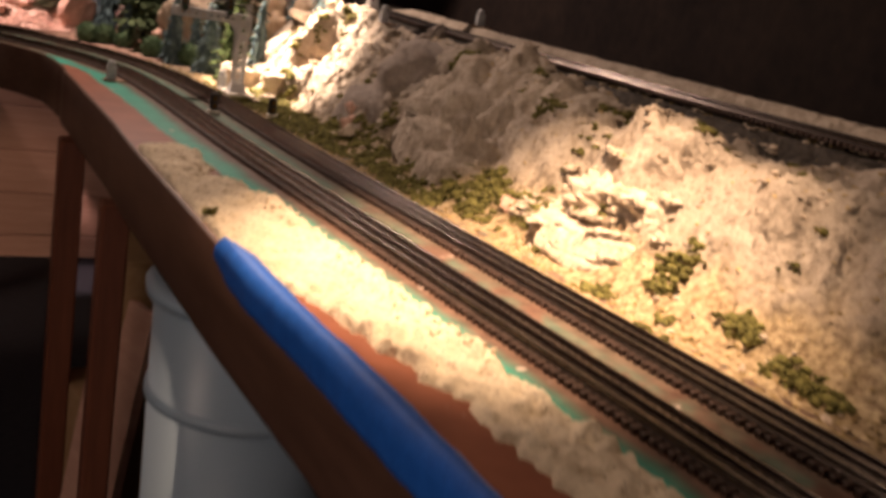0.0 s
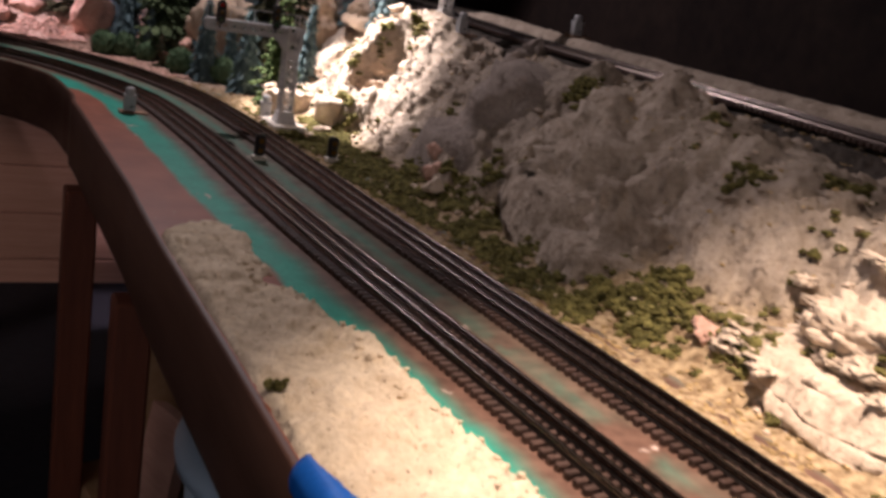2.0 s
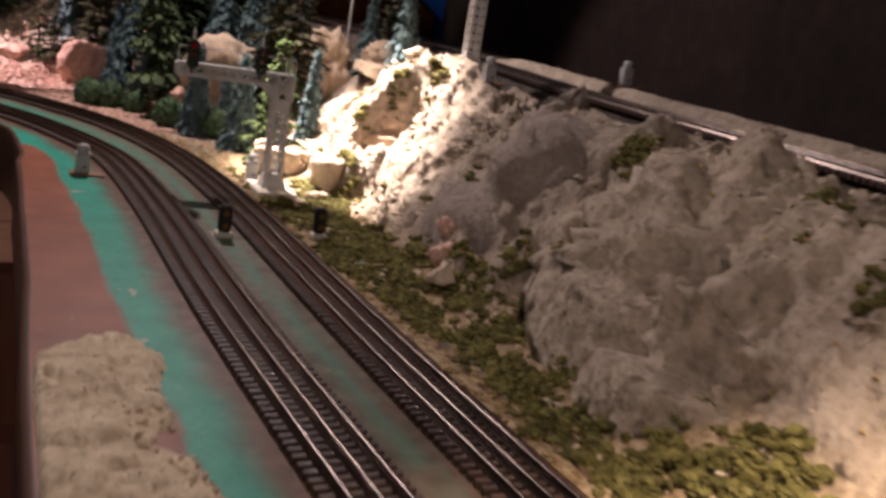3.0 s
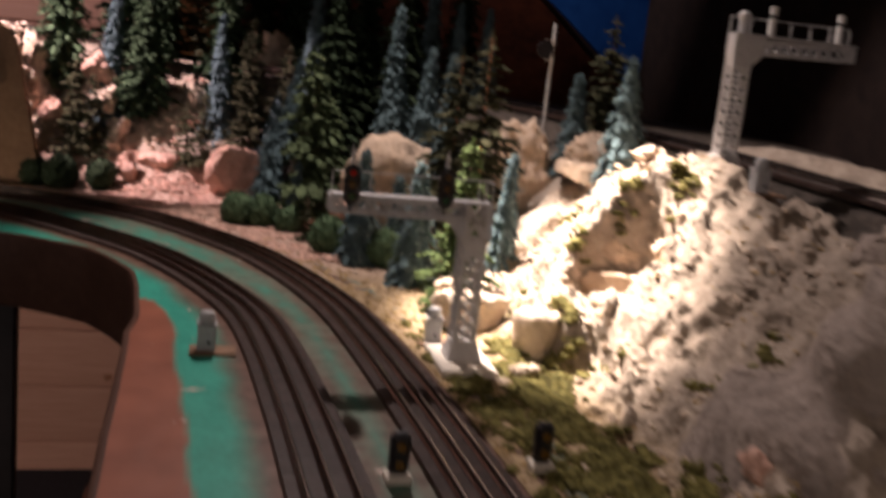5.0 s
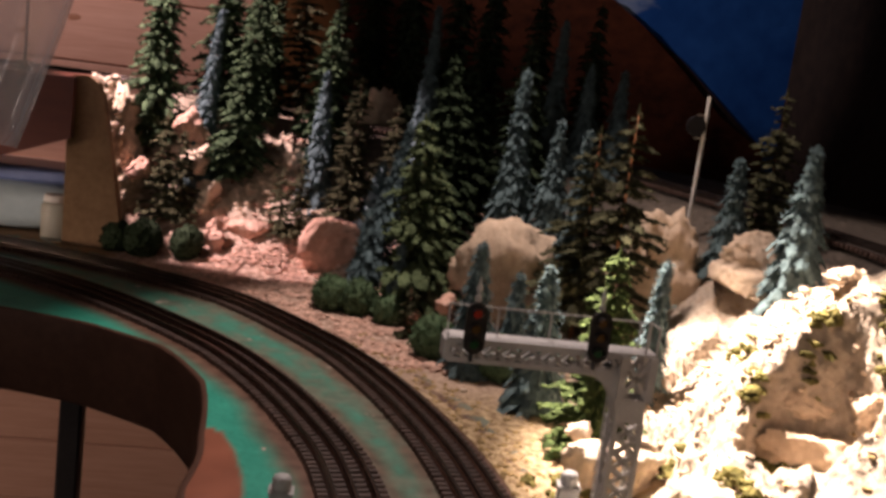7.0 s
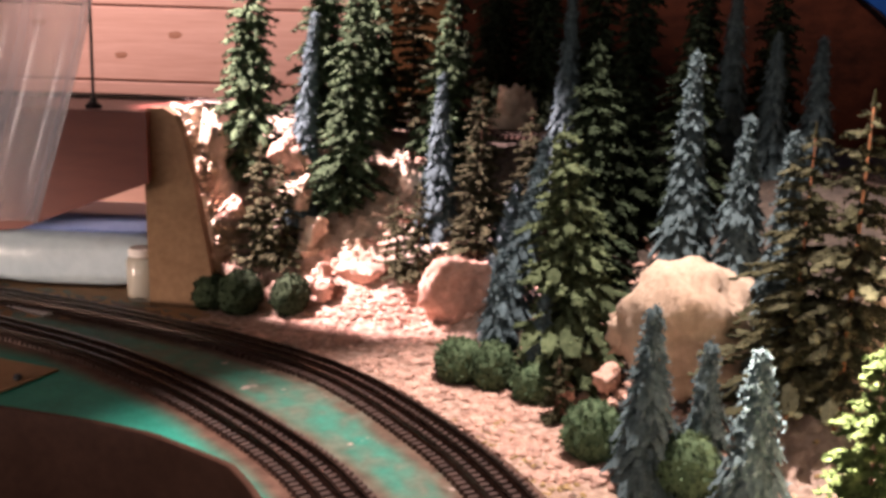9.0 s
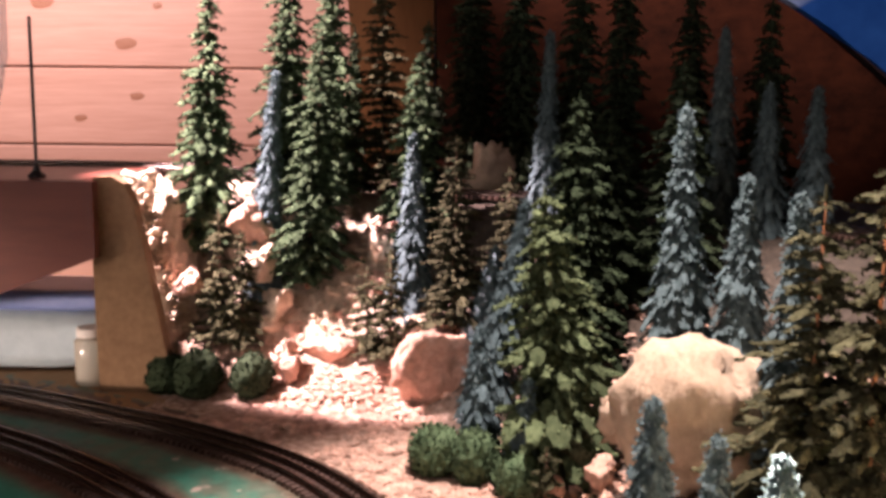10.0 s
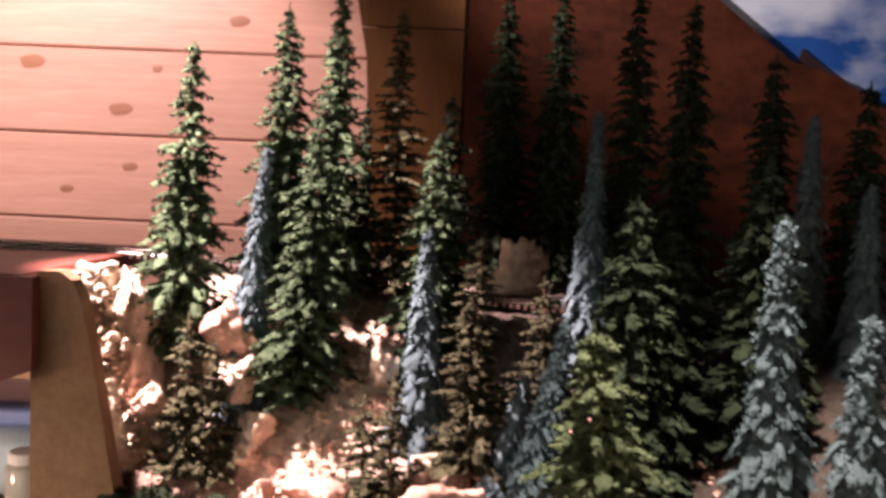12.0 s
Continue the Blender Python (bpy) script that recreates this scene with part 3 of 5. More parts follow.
for x, z, w in ((-0.52, 0.49, 0.030), (-0.50, 0.383, 0.020), (-0.69, 0.572, 0.032), (-0.80, 0.40, 0.022), (-0.30, 0.66, 0.026), (-0.62, 0.337, 0.018)):
    i = round((z + 0.919) / 0.16)
    k = new("knot", knot_mesh)
    k.scale = (w * 1.5, 1, w * 0.85)
    k.location, k.parent = (x + 0.6, -0.0104, z - (-0.919 + 0.16 * i)), [o for o in wall.children if abs(o.location.z - (-0.919 + 0.16 * i)) < 0.01][0]

# ---- backdrops ----
end_panel = empty("end_panel", (0.0, 3.659, -0.2), "golden brown plywood panel of two boards with a curved edge", "panel")
for outline in ([(-0.062, 0.0), (-0.05, 0.70), (-0.056, 0.80), (-0.066, 0.852), (0.118, 0.852), (0.118, 0.0)], [(-0.067, 0.856), (-0.075, 0.90), (-0.12, 1.0), (-0.15, 1.65), (0.118, 1.65), (0.118, 0.856)]):
    part("panel_board", Shape().prism(outline, -0.009, 0.009), "gold", end_panel)
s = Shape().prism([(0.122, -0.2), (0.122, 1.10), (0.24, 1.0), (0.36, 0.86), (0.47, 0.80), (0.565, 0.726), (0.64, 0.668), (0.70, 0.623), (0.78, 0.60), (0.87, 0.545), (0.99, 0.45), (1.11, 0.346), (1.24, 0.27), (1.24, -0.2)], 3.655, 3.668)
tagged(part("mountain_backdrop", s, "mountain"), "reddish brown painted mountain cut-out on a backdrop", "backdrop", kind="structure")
s = Shape().prism([(0.70, 0.56), (0.722, 0.648), (0.77, 0.612), (0.83, 0.572), (0.90, 0.530), (0.99, 0.475), (1.10, 0.39), (1.20, 0.31), (1.24, 0.28), (1.24, 0.2), (0.9, 0.2)], 3.669, 3.6735)
tagged(part("ridge_backdrop", s, "ridge"), "dark purple-brown painted distant ridge on the backdrop", "backdrop", kind="structure")
s = Shape().box((0.70, 3.680, 0.65), (1.2, 0.012, 1.7))
tagged(part("sky_backdrop", s, "sky"), "painted blue sky backdrop with white clouds", "backdrop", kind="structure")
s = Shape()
a0, a1 = Vector((0.83, -0.6, 0)), Vector((1.265, 3.64, 0))
s.add([a0 + Vector((0, 0, -0.2)), a1 + Vector((0, 0, -0.2)), a1 + Vector((0, 0, 1.45)), a0 + Vector((0, 0, 1.45)), a0 + Vector((0.02, 0, -0.2)), a1 + Vector((0.02, 0, -0.2)), a1 + Vector((0.02, 0, 1.45)), a0 + Vector((0.02, 0, 1.45))], [(0, 1, 2, 3), (7, 6, 5, 4), (0, 4, 5, 1), (3, 2, 6, 7), (0, 3, 7, 4), (1, 5, 6, 2)])
tagged(part("dark_backdrop", s, "dark"), "nearly black painted backdrop behind the upper line", "backdrop", kind="structure")

# ---- layout table ----
table = empty("layout_table", (0, 0, FLOOR), "brown painted layout table on wooden legs", "table")


def under(ob):
    ob.parent = table
    ob.matrix_parent_inverse = Matrix.Translation((0, 0, -FLOOR))
    return ob


stations = np.arange(0.01, NEAR.length - 0.02, 0.009)
P = [NEAR.at(v) for v in stations]
deck = np.zeros((len(P), 60, 3))
for i, (p, t, n) in enumerate(P):
    w = float(edge_offset(p[1], p[0]))
    cols = np.concatenate([np.linspace(-w, -0.03, 30), np.linspace(-0.022, 0.19, 30)])
    deck[i, :, :2] = p[:2] + cols[:, None] * n
flat = deck.reshape(-1, 3)
dn, kn, sn = NEAR.near(flat[:, :2])
df, kf, sf = FAR.near(flat[:, :2])
wob = np.array([fractal(x * 18, y * 18, 0.3, 4) for x, y, _ in flat])
fine = np.array([fractal(x * 60, y * 60, 4.3, 3) for x, y, _ in flat])
spray = 1 - smooth(0.033, 0.064, np.minimum(dn, df) + 0.006 * wob)
between = (sn > 0) & (sf < 0)
spray = np.where((sf > 0) & (df > 0.02), 1.0, spray)
spray = np.where(between, np.maximum(spray * 0.95, 0.46 + 0.44 * (1 - smooth(0.9, 1.5, flat[:, 1])) + 0.42 * wob + 0.22 * fine), spray)
left = np.where(sn < 0, dn, 0)
limit = np.interp(flat[:, 1], [0.2, 0.75, 1.35, 1.9, 2.12, 2.26], [0.062, 0.07, 0.083, 0.090, 0.078, 0.3])
brown = smooth(-0.003, 0.003, left - limit + 0.004 * wob)
grit = np.clip(smooth(0.055, 0.075, np.where(sf > 0, df, 0)) + np.where(between, 0.5 * smooth(0.8, 1.5, flat[:, 1]) * smooth(-0.2, 0.5, fine + 0.4 * wob), 0), 0, 1)
paint = np.stack([np.clip(spray, 0, 1) * (1 - brown), brown, grit], 1).reshape(len(P), 60, 3)
deck[..., 2] = 0.0004 * fine.reshape(len(P), 60)
under(sheet("tabletop", deck, paint, "paint", "deck", None, "green board sprayed brown along the tracks"))

edge = deck[:, 0, :]
outward = np.array([-n for _, _, n in P])
rows = []
for off, z in ((0.0, 0.0008), (0.0045, 0.0008), (0.006, -0.001), (0.006, -0.098), (0.005, -0.101), (-0.011, -0.101), (-0.012, -0.099), (-0.012, -0.012)):
    q = edge.copy()
    q[:, :2] += outward * off
    q[:, 2] = z
    rows.append(q)
strip = np.stack(rows, 1)
under(sheet("fascia", strip, None, "", "fascia", None, "dark brown painted fascia board"))
for x, y, w, mat in ((0.045, 1.86, 0.045, "leg"), (0.058, 1.42, 0.04, "leg"), (-0.19, 2.62, 0.03, "black_leg"), (0.095, 0.30, 0.045, "leg"), (0.45, 0.6, 0.05, "leg"), (0.5, 1.9, 0.05, "leg"), (-0.75, 2.62, 0.045, "leg")):
    s = Shape().box((0, 0, 0), (w, w, -FLOOR - 0.10), bevel=0.003)
    under(part("leg", s, mat, at=(x, y, (FLOOR - 0.10) / 2)))
s = Shape().box((0.33, 0.8, -0.055), (0.45, 2.9, 0.018))
under(part("underside_board", s, "fascia"))

# ---- tan plaster by the open edge ----
tan_s = np.arange(0.06, 1.96, 0.004)
tan = np.zeros((len(tan_s), 46, 3))
for i, v in enumerate(tan_s):
    p, t, n = NEAR.at(v)
    w = float(edge_offset(p[1], p[0]))
    y = p[1]
    wave = 0.006 * fractal(y * 22, 0, 9, 3) + 0.0045 * fractal(y * 80, 0, 5, 3) - 0.014 * math.exp(-((y - 1.205) / 0.014) ** 2)
    right = -np.interp(y, [-0.5, 0.3, 0.75, 0.83, 1.04, 1.08, 1.2, 1.26, 1.34, 1.40], [0.052, 0.054, 0.056, 0.055, 0.054, 0.070, 0.079, 0.082, 0.062, 0.100]) + wave
    start = -np.interp(y, [-0.5, 0.3, 0.55, 0.72, 0.84, 1.25, 1.33, 1.40], [0.13, 0.13, 0.13, 0.150, w, w, w, 0.104]) + 1.5 * wave * (y < 0.8)
    start = max(start, -w + 0.0005)
    u = np.linspace(0, 1, 46)
    cols = start + u * max(right - start, 0.001)
    tan[i, :, :2] = p[:2] + cols[:, None] * n
    rim = np.minimum(np.minimum((cols - start) * (1.0 if y < 0.8 else 2.0), right - cols) / 0.008, 1)
    ends = min(1, max(0, (1.40 - y) / 0.03))
    for j in range(46):
        x_, y_ = tan[i, j, :2]
        h = 0.005 + 0.006 * fractal(x_ * 14, y_ * 14, 1.5, 4) + (0.0022 * fractal(x_ * 60, y_ * 60, 2.5, 4, True) + facet(Vector((x_, y_, 0)), 70, 0.0046, 0.5)) * (1 if y < 1.08 else 0.6) + 0.007 * max(0, 1 - abs(right - cols[j] - 0.014) / 0.014) * max(0, fractal(x_ * 30, y_ * 30, 7, 3)) * (y < 1.1)
        tan[i, j, 2] = -0.003 + (max(h, 0.0015) + 0.003) * max(0, rim[j] if np.ndim(rim) else rim) * ends
tagged(sheet("plaster_scenery", tan, None, "", "plaster"), "unpainted tan plaster scenery crust beside the green board", "scenery")

# ---- hillside ----
hs = np.concatenate([np.arange(0.02, 0.9, 0.009), np.arange(0.9, 2.9, 0.0046), np.arange(2.9, FAR.length - 0.35, 0.008)])
cols = np.concatenate([np.linspace(0.036, 0.09, 10, endpoint=False), np.linspace(0.09, 0.46, 104, endpoint=False), np.linspace(0.46, 1.05, 34)])
hill = np.zeros((len(hs), len(cols), 3))
for i, v in enumerate(hs):
    p, t, n = FAR.at(v)
    hill[i, :, :2] = p[:2] + cols[:, None] * n
hill[..., 1] = np.minimum(hill[..., 1], 3.645)
hill[..., 0] = np.maximum(hill[..., 0], np.where(hill[..., 1] > 2.72, -0.205, -9))
hill[..., 0] = np.minimum(hill[..., 0], 0.825 + 0.1025 * (hill[..., 1] + 0.6))
flat = hill.reshape(-1, 3)
z, f, bump, shelf, de = ground_height(flat[:, :2])
slope = smooth(0.2, 0.36, f) * smooth(0.0, 0.018, shelf)
front = 1 - smooth(2.2, 2.45, flat[:, 1])
rough = np.zeros(len(flat))
for k, (x, y, _) in enumerate(flat):
    if slope[k] > 0.01:
        q = Vector((x, y, z[k]))
        q = q + 0.02 * noise.noise_vector(q * 16)
        r = 0.018 * fractal(x * 5, y * 5, 0.5, 3, True) - 0.010
        mound = math.exp(-((x - 0.56) / 0.14) ** 2 - ((y - 2.06) / 0.17) ** 2)
        for scale, amp, tilt in ((8, 0.022 * (1 - 0.7 * mound), 0.45), (22, 0.010 * (1 - 0.45 * mound), 0.5), (60, 0.0036 + 0.0008 * mound, 0.5)):
            r += facet(q, scale, amp, tilt)
        ledge = math.exp(-((x - 0.525) / 0.07) ** 2 - ((y - 0.88) / 0.11) ** 2)
        if ledge > 0.03:
            r += ledge * (0.022 + facet(q, 15, 0.030, 0.7) + facet(q, 36, 0.014, 0.7))
        r += 0.0035 * fractal(x * 55, y * 16, z[k] * 60, 3, True) - 0.002
        rough[k] = r * (0.75 if y < 1.08 else 0.45 if (x - 0.62) ** 2 + (y - 1.68) ** 2 < 0.02 else 1.0)
    else:
        rough[k] = 0.0012 * fractal(x * 60, y * 60, 0, 3)
flat[:, 2] = z + rough * np.where(slope > 0.01, slope * (0.2 + 0.8 * front), 1)
flat[:, 2] = np.where(de < 0.05, np.maximum(flat[:, 2], 0.0012), flat[:, 2])
ochre = (1 - smooth(0.18, 0.34, f + rough * 4)) * front
pinkish = (1 - smooth(0.35, 0.6, f)) * (1 - front)
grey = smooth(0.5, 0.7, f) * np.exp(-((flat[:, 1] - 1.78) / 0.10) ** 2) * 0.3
# ground behind the trees coloured dark in place of their shade
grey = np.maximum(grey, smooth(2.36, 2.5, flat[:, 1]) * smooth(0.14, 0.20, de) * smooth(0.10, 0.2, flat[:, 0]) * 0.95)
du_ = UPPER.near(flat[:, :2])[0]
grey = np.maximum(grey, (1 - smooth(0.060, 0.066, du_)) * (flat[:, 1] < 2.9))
# slope round the rock dome darkened, its shade painted in
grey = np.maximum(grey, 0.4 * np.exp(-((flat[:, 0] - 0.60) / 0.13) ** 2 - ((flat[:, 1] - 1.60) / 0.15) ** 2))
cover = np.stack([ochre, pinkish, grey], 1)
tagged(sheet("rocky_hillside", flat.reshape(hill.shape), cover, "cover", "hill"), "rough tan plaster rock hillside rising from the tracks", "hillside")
GRID, GRID_Z = flat[:, :2].copy(), flat[:, 2].copy()


def surface(x, y):
    k = ((GRID - np.array([x, y])) ** 2).sum(1).argmin()
    return float(GRID_Z[k])


# ---- tracks ----
tie_shape = fixed(Shape().box((0, 0, 0.0028), (0.058, 0.0052, 0.0056), bevel=0.0007).box((-0.0165, 0, 0.0060), (0.007, 0.0036, 0.0009)).box((0.0165, 0, 0.0060), (0.007, 0.0036, 0.0009)))


def rail_sheet(line, off, s0, s1, z0):
    prof = [(-0.0035, 0), (-0.0033, 0.0009), (-0.0007, 0.0014), (-0.0007, 0.0042), (-0.0014, 0.0050), (-0.0012, 0.0060), (0.0012, 0.0060), (0.0014, 0.0050), (0.0007, 0.0042), (0.0007, 0.0014), (0.0033, 0.0009), (0.0035, 0)]
    pts = []
    for v in np.arange(s0, s1, 0.012):
        p, t, n = line.at(v)
        pts.append([(p[0] + n[0] * (off + a), p[1] + n[1] * (off + a), p[2] + z0 + b) for a, b in prof])
    return np.array(pts)


def track(line, label, first, last, singles, z=0.0):
    ob = empty("railway_track", tuple(line.at(first)[0]), label, "railway track", "model railway tracks")
    for off in (-0.0168, 0.0, 0.0168):
        r = sheet("rail", rail_sheet(line, off, first, last, z + 0.0056), None, "", "rail", ob)
        r.matrix_parent_inverse = Matrix.Translation([-c for c in line.at(first)[0]])
    me = tie_shape.mesh("tie", "tie")
    rest = Shape()
    lo, hi = singles
    for v in np.arange(first, last, 0.0092):
        p, t, n = line.at(v + rng.uniform(-0.0004, 0.0004))
        m = pose(p[0], p[1], p[2] + z, 0, 0, math.degrees(math.atan2(n[1], n[0])) + rng.uniform(-1.2, 1.2))
        if lo <= v < hi:
            o = new("tie", me)
            o.parent = ob
            o.matrix_parent_inverse = Matrix.Translation([-c for c in line.at(first)[0]])
            o.matrix_basis = m
        else:
            rest.add([m @ Vector(q) for q in tie_shape.v], tie_shape.f)
    o = part("tie_strip", rest, "tie", ob, fix=False)
    o.matrix_parent_inverse = Matrix.Translation([-c for c in line.at(first)[0]])
    tagged(o, kind="stuff")
    return ob


track(NEAR, "three-rail track on dark brown ties, curving beside the deck edge", 0.01, NEAR.length - 0.02, (0.85, 3.55))
track(FAR, "three-rail track on dark brown ties below the rocky hillside", 0.01, FAR.length - 0.02, (0.85, 3.55))
track(UPPER, "dark three-rail track on the upper level", 0.01, UPPER.length - 0.02, (9, 9), 0.002)

# ---- scenery builders ----


def ball(level):
    bm = bmesh.new()
    bmesh.ops.create_icosphere(bm, subdivisions=level, radius=1)
    v = np.array([q.co for q in bm.verts])
    f = [tuple(q.index for q in g.verts) for g in bm.faces]
    bm.free()
    return v, f


BALL = {k: ball(k) for k in (1, 2, 3, 4, 5)}


def rock_shape(size, seed, cuts=12, level=4, rough=0.26, flat_top=False, g=1.0, skirt=False):
    """A broken stone: a ball cut by planes, then roughened."""
    r = random.Random(seed)
    v, f = BALL[level]
    v = v.copy()
    for _ in range(cuts):
        n = np.array([r.gauss(0, 1) for _ in range(3)])
        n /= np.linalg.norm(n)
        c = r.uniform(0.45, 0.8)
        over = np.maximum(v @ n - c, 0)
        v -= over[:, None] * n * 0.93
    if flat_top:
        v[:, 2] = np.minimum(v[:, 2], 0.45 + 0.05 * v[:, 0])
    grain = 1.0 / max(0.02, sum(size) / 3)
    for k in range(len(v)):
        q = Vector(v[k]) + Vector((seed, 0, 0))
        q = q + 0.12 * noise.noise_vector(q * 1.8)
        k1 = facet(q, 1.4 * g, 0.9 / g ** 0.7, 0.5) + facet(q, 3.6 * g, 0.40, 0.5) + facet(q, 9.0, 0.22, 0.5)
        v[k] *= 1 + rough * (k1 + 0.20 * fractal(q.x * 3, q.y * 3, q.z * 3, 4, True) - 0.1)
    if skirt:
        low = np.clip(-v[:, 2], 0, 1)
        flat_r = np.maximum(np.linalg.norm(v[:, :2], axis=1), 1e-3)
        want = np.maximum(flat_r, np.minimum(0.95, flat_r * 3) * (low > 0.02) * (0.92 + 0.35 * low))
        v[:, :2] *= (want / flat_r)[:, None]
    v *= np.array(size) / 2
    return Shape().add(v.tolist(), f)


def rock(at, size, mat, label, turn=0, seed=1, name="boulder", lean=0, category="rock", group="", **kw):
    ob = part(name, rock_shape(size, seed, skirt=kw.pop("skirt", mat in ("hill", "grey_rock")), **kw), mat, smooth=True, fix=False)
    ob.location = at
    ob.rotation_euler = (radians(lean), radians(lean * 0.5), radians(turn))
    return tagged(ob, label, category, group)


def lobe(shape, root, direction, length, width, thick, droop, r):
    """One drooping foliage pad."""
    d = Vector((direction[0], direction[1], 0)).normalized()
    side = Vector((-d.y, d.x, 0))
    rings, n = [], 5
    for i in range(n):
        u = i / (n - 1)
        wu = width * (0.35 + 1.3 * u - 1.25 * u ** 3) * r.uniform(0.75, 1.25)
        c = root + d * (length * u) + Vector((0, 0, 0.10 * length * u - droop * length * u * u))
        th = thick * (1 - 0.55 * u)
        j = lambda a: r.uniform(-a, a) * thick
        rings.append([c + side * wu + Vector((0, 0, j(0.5) - 0.3 * thick)), c + Vector((j(0.3), j(0.3), th + j(0.4))), c - side * wu + Vector((0, 0, j(0.5) - 0.3 * thick)), c + Vector((0, 0, -th * 0.9))])
    verts = [p for q in rings for p in q]
    faces = []
    for i in range(n - 1):
        for k in range(4):
            faces.append((i * 4 + k, i * 4 + (k + 1) % 4, i * 4 + 4 + (k + 1) % 4, i * 4 + 4 + k))
    faces.append((n * 4 - 4, n * 4 - 3, n * 4 - 2, n * 4 - 1))
    shape.add(verts, faces)
    return rings


def lump(shape, c, size, r, squash=0.6):
    """A soft foam lump."""
    v, f = BALL[1]
    k = np.array([r.uniform(0.7, 1.25) for _ in range(len(v))])[:, None]
    shape.add((v * k * np.array([size * r.uniform(0.8, 1.2), size * r.uniform(0.8, 1.2), size * squash]) + np.array(c)).tolist(), f)


def flake(shape, c, size, r):
    a = Vector((r.gauss(0, 1), r.gauss(0, 1), r.gauss(0, 1))).normalized() * size
    b = a.orthogonal().normalized() * size * r.uniform(0.5, 1.0)
    c = Vector(c)
    shape.add([c - a, c + b, c + a, c - b], [(0, 1, 2, 3)])


STYLE = {
    # foliage, trunk, tier gap, pads a tier, pad width, thickness, droop, flake size, bare lower part, sparse
    "green": ("green", "bark", 0.0140, 9, 0.30, 0.0034, 0.48, 0.0034, 0.06, 0.0),
    "dark": ("shaded_green", "bark", 0.0140, 8, 0.32, 0.0034, 0.45, 0.0034, 0.05, 0.0),
    "sparse": ("olive", "bark", 0.0125, 7, 0.30, 0.0026, 0.30, 0.0026, 0.10, 0.18),
    "redwood": ("olive", "red_bark", 0.0165, 7, 0.30, 0.0028, 0.38, 0.0030, 0.10, 0.30),
    "blue": ("blue", "bark", 0.0062, 15, 0.30, 0.0034, 0.80, 0.0020, 0.02, 0.0),
    "slate": ("slate", "bark", 0.0055, 13, 0.30, 0.0030, 0.95, 0.0018, 0.02, 0.0),
    "light": ("lit_green", "bark", 0.0150, 9, 0.34, 0.0036, 0.45, 0.0034, 0.05, 0.0),
    "bright": ("bright", "bark", 0.0120, 8, 0.34, 0.0032, 0.38, 0.0028, 0.05, 0.05),
}
TREE_LABEL = {
    "green": "tall model spruce with green foam foliage on the rocky slope",
    "dark": "model spruce whose green foam is darkened for the shade",
    "sparse": "sparse brownish green model pine with a thin trunk",
    "redwood": "model pine with a reddish brown trunk and olive foliage",
    "blue": "narrow blue-grey flocked model spruce",
    "slate": "slim slate blue flocked model spruce",
    "light": "broad model spruce, its green foam paled as if lit from above",
    "bright": "small light green model fir beside the tracks",
}


